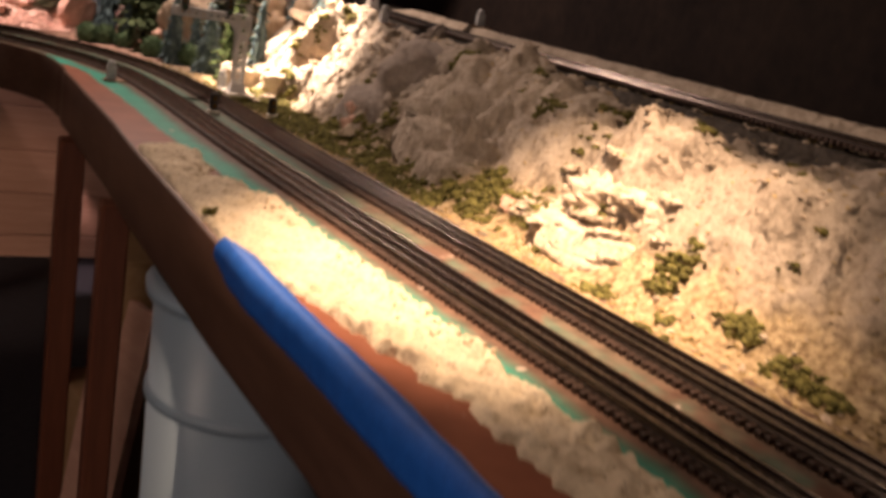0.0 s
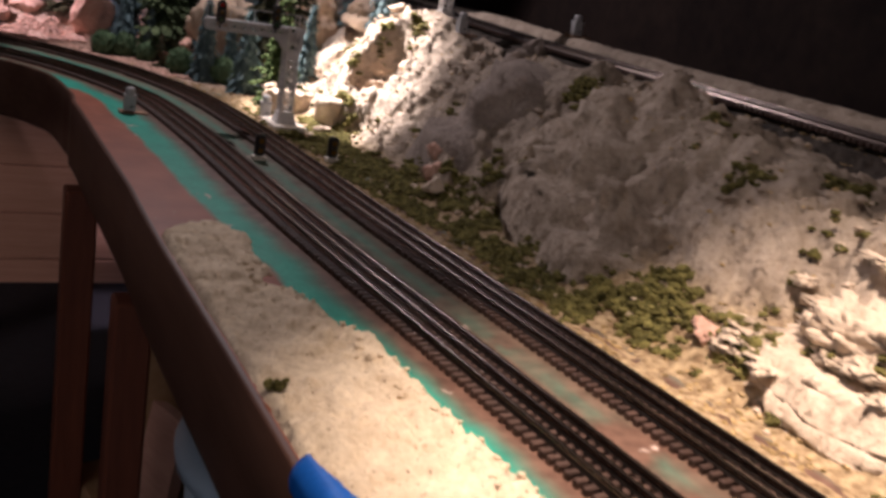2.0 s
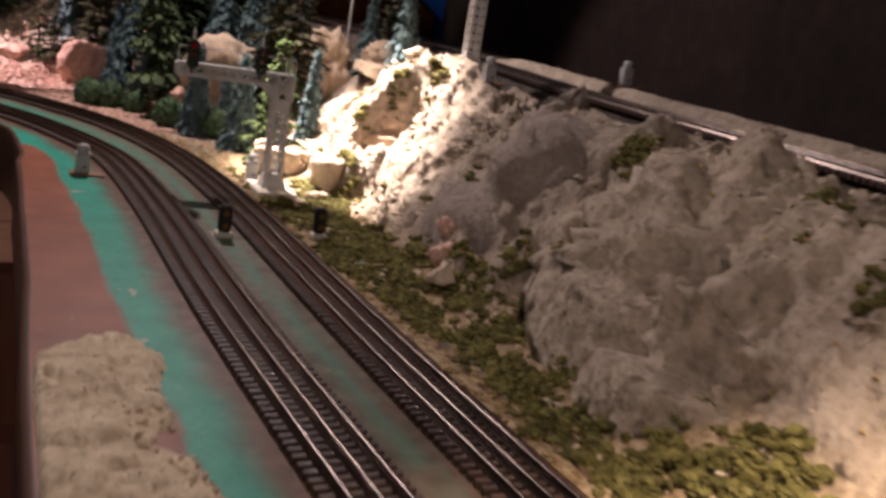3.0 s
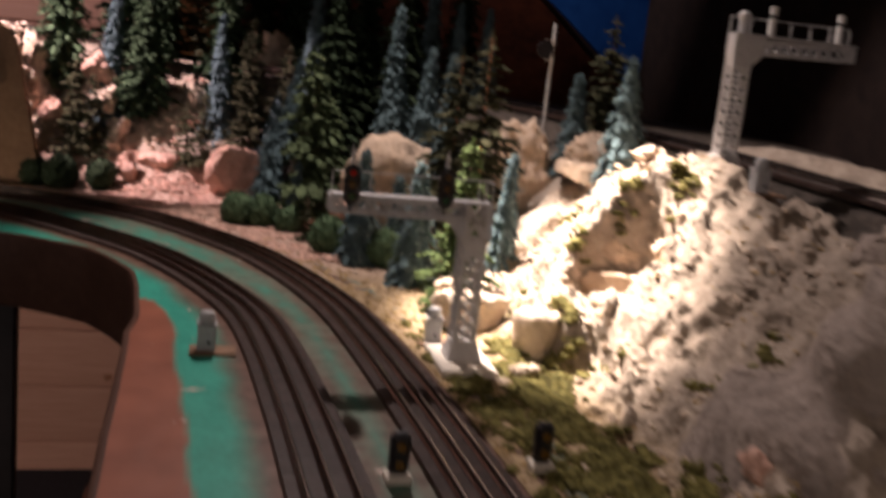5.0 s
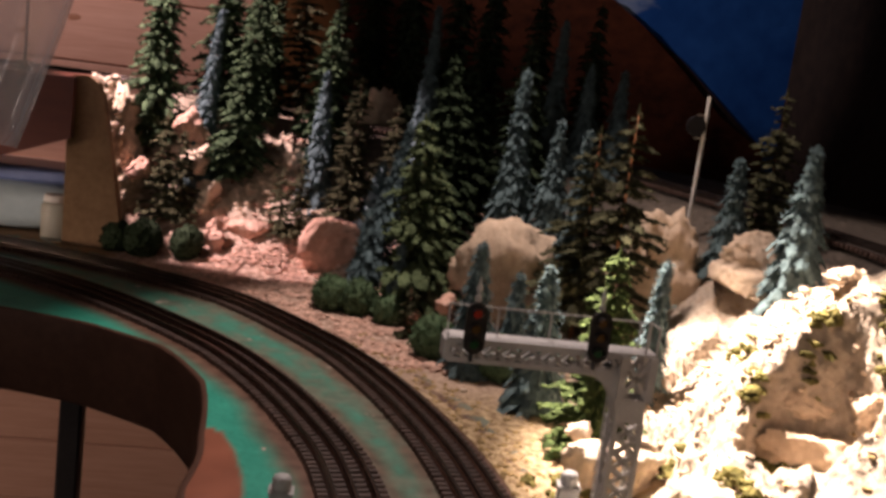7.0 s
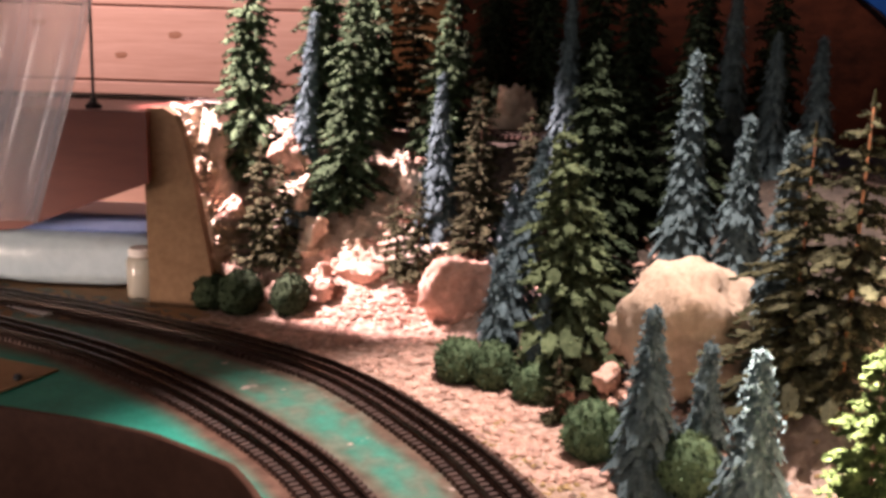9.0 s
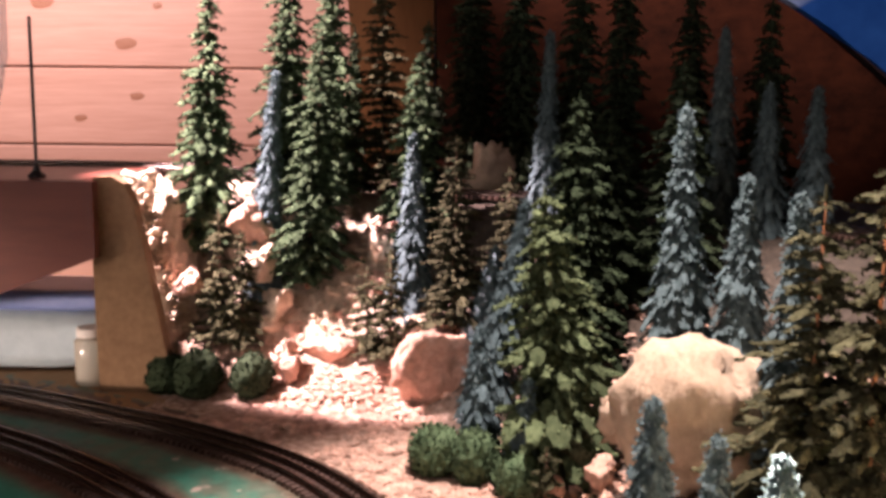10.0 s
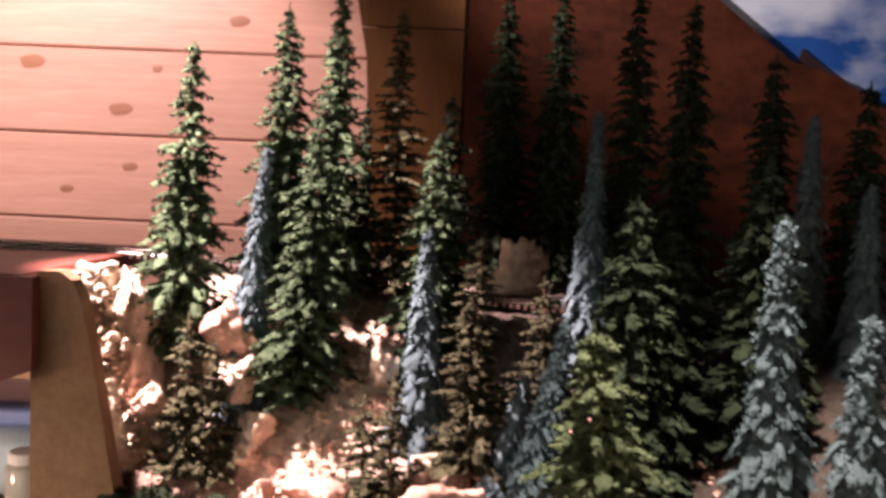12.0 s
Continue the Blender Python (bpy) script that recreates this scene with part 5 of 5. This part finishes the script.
tagged(part("moss_tuft", s, "moss", at=(0.081, 0.98, 0.008), fix=False), "single tuft of green foam on the plaster", "scrub")

# ---- upper deck at the end of the line ----
upper = empty("upper_deck", (-0.55, 3.2, 0.252), "brown painted raised deck with a tapered fascia", "deck")


def on_upper(ob):
    ob.parent = upper
    ob.matrix_parent_inverse = Matrix.Translation((0.55, -3.2, -0.252))
    return ob


on_upper(part("deck_board", Shape().box((-0.735, 3.07, 0.261), (0.88, 0.44, 0.018), bevel=0.002), "red_fascia"))
on_upper(part("deck_fascia", Shape().prism([(-0.274, 0.270), (-0.274, 0.176), (-0.45, 0.108), (-0.80, 0.06), (-1.15, 0.06), (-1.15, 0.270)], 2.845, 2.862), "red_fascia"))
on_upper(part("deck_leg", Shape().box((-0.66, 2.90, 0.05), (0.03, 0.03, 0.42), bevel=0.002), "red_fascia"))
s = Shape().prism([(-0.284, 0.0), (-0.287, 0.265), (-0.280, 0.274), (-0.258, 0.275), (-0.244, 0.266), (-0.234, 0.245), (-0.222, 0.19), (-0.206, 0.10), (-0.188, 0.0)], 2.868, 2.892)
tagged(part("scenery_end_panel", s, "cut"), "tan fibreboard end panel holding the hillside", "panel")
s = Shape().box((-0.60, 3.22, -0.008), (0.82, 0.86, 0.016))
under(part("rear_board", s, "card"))

# signal post standing on the upper deck
post = empty("signal_post", (-0.365, 2.90, 0.270), "thin dark signal post on the raised deck", "signal post")
part("pole", Shape().rod((0, 0, 0), (0, 0, 0.20), 0.0022, n=10), "black", post)
part("foot", Shape().turned([(0.011, 0), (0.011, 0.004), (0.005, 0.009), (0.003, 0.016)], 16), "black", post)

# wrapped bundle and jar under the deck
s = Shape()
v, f = BALL[4]
w = np.array([[math.copysign(abs(a) ** 0.45, a), math.copysign(abs(b) ** 0.45, b), math.copysign(abs(c) ** 0.5, c)] for a, b, c in v])
w *= 1 + 0.05 * np.array([fractal(*(p * 2.2), 4) for p in w])[:, None]
bundle = empty("wrapped_bundle", (-0.44, 3.03, 0.0), "milky plastic bundle with a pale blue top layer", "bundle")
part("wrapped_body", Shape().add((w * np.array([0.165, 0.085, 0.042]) + np.array([0, 0, 0.042])).tolist(), f), "bag_white", bundle, smooth=True, fix=False)
part("top_layer", Shape().add((w * np.array([0.150, 0.075, 0.015]) + np.array([0.012, 0.01, 0.094])).tolist(), f), "bag_blue", bundle, "pale blue plastic layer", smooth=True, fix=False)
jar = empty("plastic_jar", (-0.306, 2.905, 0.0), "small clear plastic jar with a pale label", "jar")
part("jar_body", Shape().turned([(0.020, 0), (0.022, 0.002), (0.022, 0.058), (0.018, 0.064)], 24), "jar", jar, smooth=True)
part("lid", Shape().turned([(0.019, 0.0645), (0.019, 0.074), (0.017, 0.076)], 24), "white", jar)

# clear sheeting hanging from above
rows = []
for i, u in enumerate(np.linspace(0, 1, 40)):
    row = []
    for j, q in enumerate(np.linspace(0, 1, 26)):
        z = 0.200 + 1.28 * u
        right = -0.216 + 0.045 * min(1, (z - 0.2) / 0.19) + 0.01 * math.sin(u * 9)
        x = right - 0.34 * q
        y = 2.40 + 0.008 * math.sin(q * 34 + u * 3) + 0.012 * math.sin(q * 11 + 2 * u)
        row.append((x, y, z))
    rows.append(row)
film_ = sheet("plastic_sheeting", np.array(rows), None, "", "sheeting")
film_.visible_shadow = False
sol = film_.modifiers.new("thickness", "SOLIDIFY")
sol.thickness = 0.0006
tagged(film_, "clear creased plastic sheeting hanging over the layout", "plastic sheet")

# ---- signals ----


def lattice(name, parent, p, q, w, h, n, bar=0.0016):
    """A four-cornered lattice girder from p to q: one corner post carries the other posts and the braces."""
    p, q = Vector(p), Vector(q)
    d = (q - p).normalized()
    up = Vector((0, 0, 1)) if abs(d.z) < 0.9 else Vector((0, 1, 0))
    a = d.cross(up).normalized() * w / 2
    b = a.cross(d).normalized() * h / 2
    corners = [a + b, a - b, -a - b, -a + b]
    girder = None
    for c in corners:
        post = part(name if girder is None else "corner_post", Shape().bar(p + c, q + c, bar * 1.7, bar * 1.7), "silver", girder or parent)
        girder = girder or post
    for k in range(4):
        c0, c1 = corners[k], corners[(k + 1) % 4]
        for i in range(n):
            u0, u1 = p.lerp(q, i / n), p.lerp(q, (i + 1) / n)
            part("brace", Shape().bar(u0 + c0, u1 + c1, bar, bar), "silver", girder)
            part("brace", Shape().bar(u0 + c1, u1 + c0, bar, bar), "silver", girder)
    return girder


def signal_head(parent, at, lit="red_lens"):
    out = []
    for i in range(17):
        a = math.pi * i / 16
        out.append((0.0072 * math.cos(a), 0.0105 + 0.0072 * math.sin(a)))
    for i in range(17):
        a = math.pi + math.pi * i / 16
        out.append((0.0072 * math.cos(a), -0.0105 + 0.0072 * math.sin(a)))
    s = Shape().prism(out, -0.001, 0.001).box((0, 0.005, 0), (0.009, 0.008, 0.030), bevel=0.0015).rod((0, 0.004, -0.016), (0, 0.004, -0.024), 0.0016)
    head = part("signal_head", s, "black", parent, "black target plate", at=at)
    for z, m in ((0.0105, lit), (0, "amber_lens"), (-0.0105, "green_lens")):
        part("lens", Shape().rod((0, -0.0012, z), (0, -0.0024, z), 0.0032, n=14), m, head)
        hood = Shape()
        ring = [(math.cos(a), math.sin(a)) for a in np.linspace(-0.4, math.pi + 0.4, 11)]
        hood.add([(0.0040 * c, -0.001, z + 0.0040 * e) for c, e in ring] + [(0.0040 * c, -0.0075 + 0.002 * (1 - e), z + 0.0040 * e) for c, e in ring], [(i, i + 1, i + 12, i + 11) for i in range(10)])
        part("hood", hood, "black", head, fix=False)
    part("finial", Shape().turned([(0.0022, 0.0177), (0.0022, 0.021), (0.0011, 0.0225), (0.0024, 0.026), (0.0009, 0.030), (0.0006, 0.034)], 10, (0, 0.004, 0)), "silver", head)
    return head


sig = empty("cantilever_signal", (0.354, 1.93, 0.0), "silver lattice cantilever signal with two dark signal heads", "railway signal")
part("base", Shape().box((0, -0.002, 0.004), (0.054, 0.084, 0.008), bevel=0.0015), "concrete", sig, "pale base slab")
part("footing", Shape().add([(-0.017, -0.016, 0.008), (0.017, -0.016, 0.008), (0.017, 0.016, 0.008), (-0.017, 0.016, 0.008), (-0.012, -0.010, 0.026), (0.012, -0.010, 0.026), (0.012, 0.010, 0.026), (-0.012, 0.010, 0.026)], [(0, 1, 5, 4), (1, 2, 6, 5), (2, 3, 7, 6), (3, 0, 4, 7), (4, 5, 6, 7), (3, 2, 1, 0)]), "silver", sig)
lattice("mast", sig, (0, 0, 0.026), (0, 0, 0.108), 0.019, 0.016, 7, 0.0021)
s = Shape()
for y in (-0.0085, 0.0085):
    s.box((0, y, 0.1165), (0.021, 0.0012, 0.017))
for x in (-0.0102, 0.0102):
    s.box((x, 0, 0.1165), (0.0012, 0.0160, 0.017))
part("collar_plate", s, "silver", sig)
lattice("mast_head", sig, (0, 0, 0.125), (0, 0, 0.157), 0.021, 0.018, 1, 0.0034)
knee = [(-0.010, 0.112), (-0.010, 0.146), (-0.046, 0.146), (-0.046, 0.142), (-0.030, 0.1395), (-0.020, 0.133), (-0.0135, 0.123)]
for y in (-0.0092, 0.0080):
    part("knee_plate", Shape().prism(knee, y, y + 0.0012), "silver", sig)
lattice("arm", sig, (-0.136, 0, 0.150), (-0.008, 0, 0.149), 0.016, 0.013, 9, 0.0021)
part("walkway", Shape().box((-0.062, 0, 0.1582), (0.150, 0.020, 0.0018)), "silver", sig)
part("end_box", Shape().box((-0.136, 0, 0.150), (0.006, 0.018, 0.015), bevel=0.001), "silver", sig)
s = Shape().bar((-0.136, 0.009, 0.178), (0.012, 0.009, 0.178), 0.0011, 0.0011)
for x in (-0.135, -0.10, -0.062, -0.024, 0.004, 0.012):
    s.bar((x, 0.009, 0.158), (x, 0.009, 0.1785), 0.0011, 0.0011)
s.bar((0.012, -0.009, 0.178), (0.012, 0.009, 0.178), 0.0011, 0.0011).bar((0.012, -0.009, 0.158), (0.012, -0.009, 0.1785), 0.0011, 0.0011).bar((0.004, -0.009, 0.158), (0.004, -0.009, 0.1785), 0.0011, 0.0011)
part("handrail", s, "silver", sig, fix=False)
s = Shape().bar((-0.014, -0.004, 0.03), (-0.014, -0.004, 0.155), 0.0009, 0.0009).bar((-0.014, 0.005, 0.03), (-0.014, 0.005, 0.155), 0.0009, 0.0009)
for i in range(18):
    s.bar((-0.014, -0.004, 0.034 + i * 0.0068), (-0.014, 0.005, 0.034 + i * 0.0068), 0.0008, 0.0008)
part("ladder", s, "silver", sig, fix=False)
signal_head(sig, (-0.122, -0.028, 0.171))
signal_head(sig, (-0.037, -0.028, 0.173), "amber_lens")
for x in (-0.122, -0.037):
    part("bracket", Shape().bar((x, -0.010, 0.153), (x, -0.024, 0.156), 0.0018, 0.0018), "black", sig)

gantry = empty("cantilever_signal", (0.672, 2.06, 0.184), "silver lattice cantilever signal reaching over the upper track", "railway signal")
gz = 0.158
part("pier", Shape().box((0, 0, 0.006), (0.040, 0.044, 0.018), bevel=0.0015), "concrete", gantry, "pale concrete pier")
lattice("mast", gantry, (0, 0, 0.026), (0, 0, gz - 0.016), 0.019, 0.016, 9)
part("footing", Shape().add([(-0.017, -0.016, 0.015), (0.017, -0.016, 0.015), (0.017, 0.016, 0.015), (-0.017, 0.016, 0.015), (-0.011, -0.010, 0.030), (0.011, -0.010, 0.030), (0.011, 0.010, 0.030), (-0.011, 0.010, 0.030)], [(0, 1, 5, 4), (1, 2, 6, 5), (2, 3, 7, 6), (3, 0, 4, 7), (4, 5, 6, 7), (3, 2, 1, 0)]), "silver", gantry)
part("mast_head", Shape().add([(-0.010, -0.009, gz - 0.030), (0.010, -0.009, gz - 0.030), (0.010, 0.009, gz - 0.030), (-0.010, 0.009, gz - 0.030), (-0.012, -0.009, gz - 0.016), (0.024, -0.009, gz - 0.016), (0.024, 0.009, gz - 0.016), (-0.012, 0.009, gz - 0.016), (-0.012, -0.009, gz + 0.004), (0.024, -0.009, gz + 0.004), (0.024, 0.009, gz + 0.004), (-0.012, 0.009, gz + 0.004)], [(0, 1, 5, 4), (1, 2, 6, 5), (2, 3, 7, 6), (3, 0, 4, 7), (4, 5, 9, 8), (5, 6, 10, 9), (6, 7, 11, 10), (7, 4, 8, 11), (8, 9, 10, 11), (3, 2, 1, 0)]), "silver", gantry)
lattice("arm", gantry, (0.022, 0, gz - 0.007), (0.136, 0, gz - 0.005), 0.016, 0.014, 9)
part("end_box", Shape().box((0.137, 0, gz - 0.005), (0.006, 0.018, 0.015), bevel=0.001), "silver", gantry)
part("walkway", Shape().box((0.064, 0, gz + 0.0052), (0.152, 0.020, 0.0016)), "silver", gantry)
part("finial", Shape().turned([(0.006, gz + 0.006), (0.006, gz + 0.022), (0.0072, gz + 0.0225), (0.0072, gz + 0.027), (0.004, gz + 0.030)], 16), "silver", gantry)
s = Shape().bar((-0.011, 0.009, gz + 0.024), (0.139, 0.009, gz + 0.024), 0.0010, 0.0010)
for x in np.linspace(-0.011, 0.139, 7):
    s.bar((x, 0.009, gz + 0.005), (x, 0.009, gz + 0.024), 0.0010, 0.0010)
part("handrail", s, "silver", gantry, fix=False)
for x in (0.032, 0.117):
    h = part("signal_mast", Shape().rod((x, -0.004, gz + 0.006), (x, -0.004, gz + 0.026), 0.0042, 0.0038, 12).rod((x, -0.004, gz + 0.029), (x, -0.004, gz + 0.038), 0.0042, n=12), "white", gantry, "short white mast")
    part("band", Shape().rod((x, -0.004, gz + 0.026), (x, -0.004, gz + 0.029), 0.0044, n=12), "black", h)

# distant signal mast among the trees
zb = surface(0.606, 2.50) - 0.002
mast = empty("mast_signal", (0.606, 2.50, zb), "thin white signal mast with a black disc", "railway signal")
hgt = 0.359 - zb
part("pole", Shape().rod((0, 0, 0), (0, 0, hgt), 0.0026, 0.0022, 10), "white", mast)
part("target", Shape().rod((-0.012, -0.003, hgt - 0.040), (-0.012, 0.001, hgt - 0.040), 0.013, n=24), "black", mast)
for z in (hgt - 0.055, hgt - 0.025):
    part("bracket", Shape().bar((-0.012, 0, z), (0.004, 0, z), 0.002, 0.002), "brass", mast)


def relay_box(x, y, z, label, turn=0):
    """A small lineside relay case: slab, case with a door and a round cap."""
    ob = empty("relay_box", (x, y, z), label, "relay box", "lineside relay boxes", turn=turn)
    part("slab", Shape().box((0.006, 0, 0.0015), (0.042, 0.026, 0.003), bevel=0.0006), "brown_base", ob)
    part("case", Shape().box((0, 0, 0.0150), (0.017, 0.015, 0.024), bevel=0.0012), "grey_box", ob)
    part("eave", Shape().box((0, 0, 0.0277), (0.0185, 0.0165, 0.0016), bevel=0.0005), "grey_box", ob)
    part("cap", Shape().turned([(0.0068, 0.0285), (0.0072, 0.030), (0.0072, 0.036), (0.0060, 0.0385), (0.003, 0.0395)], 18), "grey_box", ob, smooth=True)
    part("latch", Shape().box((0.002, -0.0078, 0.011), (0.003, 0.001, 0.003)), "black", ob)
    return ob


relay_box(0.116, 1.946, 0.0, "grey lineside relay box on a brown slab by the track", 0)
relay_box(0.340, 1.992, surface(0.340, 1.992), "grey lineside relay box beside the cantilever signal", -10)
relay_box(0.664, 1.966, surface(0.664, 1.966), "grey relay box at the foot of the signal bridge", 5)
relay_box(0.888, 1.950, surface(0.888, 1.950), "grey relay box on the far side of the upper track", 0)


def dwarf_signal(x, y, z):
    ob = empty("dwarf_signal", (x, y, z), "small black dwarf signal on a pale base", "railway signal", "dwarf signals")
    part("base", Shape().box((0, 0, 0.003), (0.018, 0.016, 0.006), bevel=0.001), "concrete", ob)
    part("case", Shape().box((0, 0, 0.021), (0.014, 0.011, 0.030), bevel=0.003), "black", ob)
    for dz in (0.014, 0.027):
        part("lens", Shape().rod((0, -0.0055, dz), (0, -0.0068, dz), 0.0034, n=12), "amber_lens", ob)
    return ob


dwarf_signal(0.248, 1.675, 0.0)
dwarf_signal(0.358, 1.695, surface(0.358, 1.695))

# ---- blue tape on the open edge ----
prof = [(0.011, 0.0060), (0.007, 0.0078), (0.003, 0.0082), (-0.001, 0.0074), (-0.0045, 0.0050), (-0.0080, 0.0005), (-0.0092, -0.006), (-0.0092, -0.013), (-0.0086, -0.019), (-0.0080, -0.025)]
rows = []
for v in np.arange(0.45, 1.412, 0.006):
    p, t, n = NEAR.at(v)
    w = float(edge_offset(p[1], p[0]))
    k = 1 - 0.75 * smooth(1.36, 1.412, v)
    row = []
    for j, (a, b) in enumerate(prof):
        crease = 0.0010 * abs(fractal(v * 30, j * 0.35, 3, 3)) + 0.0016 * fractal(v * 9, 0.2, 8, 2)
        q = p[:2] + n * (-w + 0.0005 + (a + crease) * (1 + 0.10 * math.sin(v * 25)) * (k if a > 0 else 1))
        row.append((q[0], q[1], (b if b > 0 else b * (0.35 + 0.65 * k)) + crease))
    rows.append(row)
tape = sheet("masking_tape", np.array(rows), None, "", "tape")
sol = tape.modifiers.new("thickness", "SOLIDIFY")
sol.thickness = 0.0008
tagged(tape, "strip of blue masking tape folded over the table edge", "tape")

# ---- things under the table ----
tub = empty("plastic_tub", (0.185, 1.12, FLOOR), "tall milky white plastic tub under the table", "tub")
part("tub_body", Shape().turned([(0.10, 0), (0.105, 0.01), (0.122, 0.79), (0.118, 0.79), (0.10, 0.02)], 40), "tub", tub, smooth=True, fix=False)
part("rim", Shape().turned([(0.122, 0.786), (0.131, 0.788), (0.133, 0.802), (0.120, 0.806)], 40), "tub", tub, smooth=True)
part("band", Shape().turned([(0.117, 0.655), (0.1235, 0.657), (0.1240, 0.669), (0.118, 0.671)], 40), "tub", tub, smooth=True)
for k, (x, y, z, size, mat, turn, label) in enumerate(((0.25, 1.80, FLOOR + 0.17, (0.34, 0.30, 0.34), "card", 12, "brown cardboard box on the floor under the table"), (0.22, 1.72, FLOOR + 0.50, (0.24, 0.22, 0.32), "card", -8, "smaller cardboard box stacked under the table"))):
    bx = empty("cardboard_box", (x, y, z - size[2] / 2), label, "box", "stored boxes", turn=turn)
    part("box_body", Shape().box((0, 0, size[2] / 2), size, bevel=0.004), mat, bx)
    part("flap", Shape().box((0, -size[1] * 0.3, size[2] + 0.002), (size[0] * 0.98, size[1] * 0.4, 0.003)), mat, bx)
s = Shape().box((0, 0, 0.30), (0.018, 0.16, 0.60), bevel=0.001)
pl = part("wood_offcut", s, "pine", at=(0.055, 1.60, FLOOR))
pl.rotation_euler = (0, radians(8), radians(20))
tagged(pl, "pale wooden offcut leaning under the table", "wood board")

s = Shape().box((0, 0, 0.0012), (0.115, 0.045, 0.0024), bevel=0.0005)
cd = part("card_strip", s, "white", at=(-0.437, 2.842, 0.0012))
cd.rotation_euler = (0, 0, radians(-32))
tagged(cd, "strip of white card lying between the tracks", "card")
s = Shape().box((0, 0, 0.001), (0.20, 0.16, 0.002), bevel=0.0005)
cd = part("paper_sheet", s, "card", at=(-0.41, 2.545, 0.0012))
cd.rotation_euler = (0, 0, radians(-20))
tagged(cd, "tan sheet of paper lying on the green deck", "paper")
sc = part("screw", Shape().turned([(0.002, 0), (0.005, 0.003), (0.003, 0.007)], 10), "black", at=(-0.315, 2.545, 0.003))
tagged(sc, "small dark screw head on the deck", "screw")
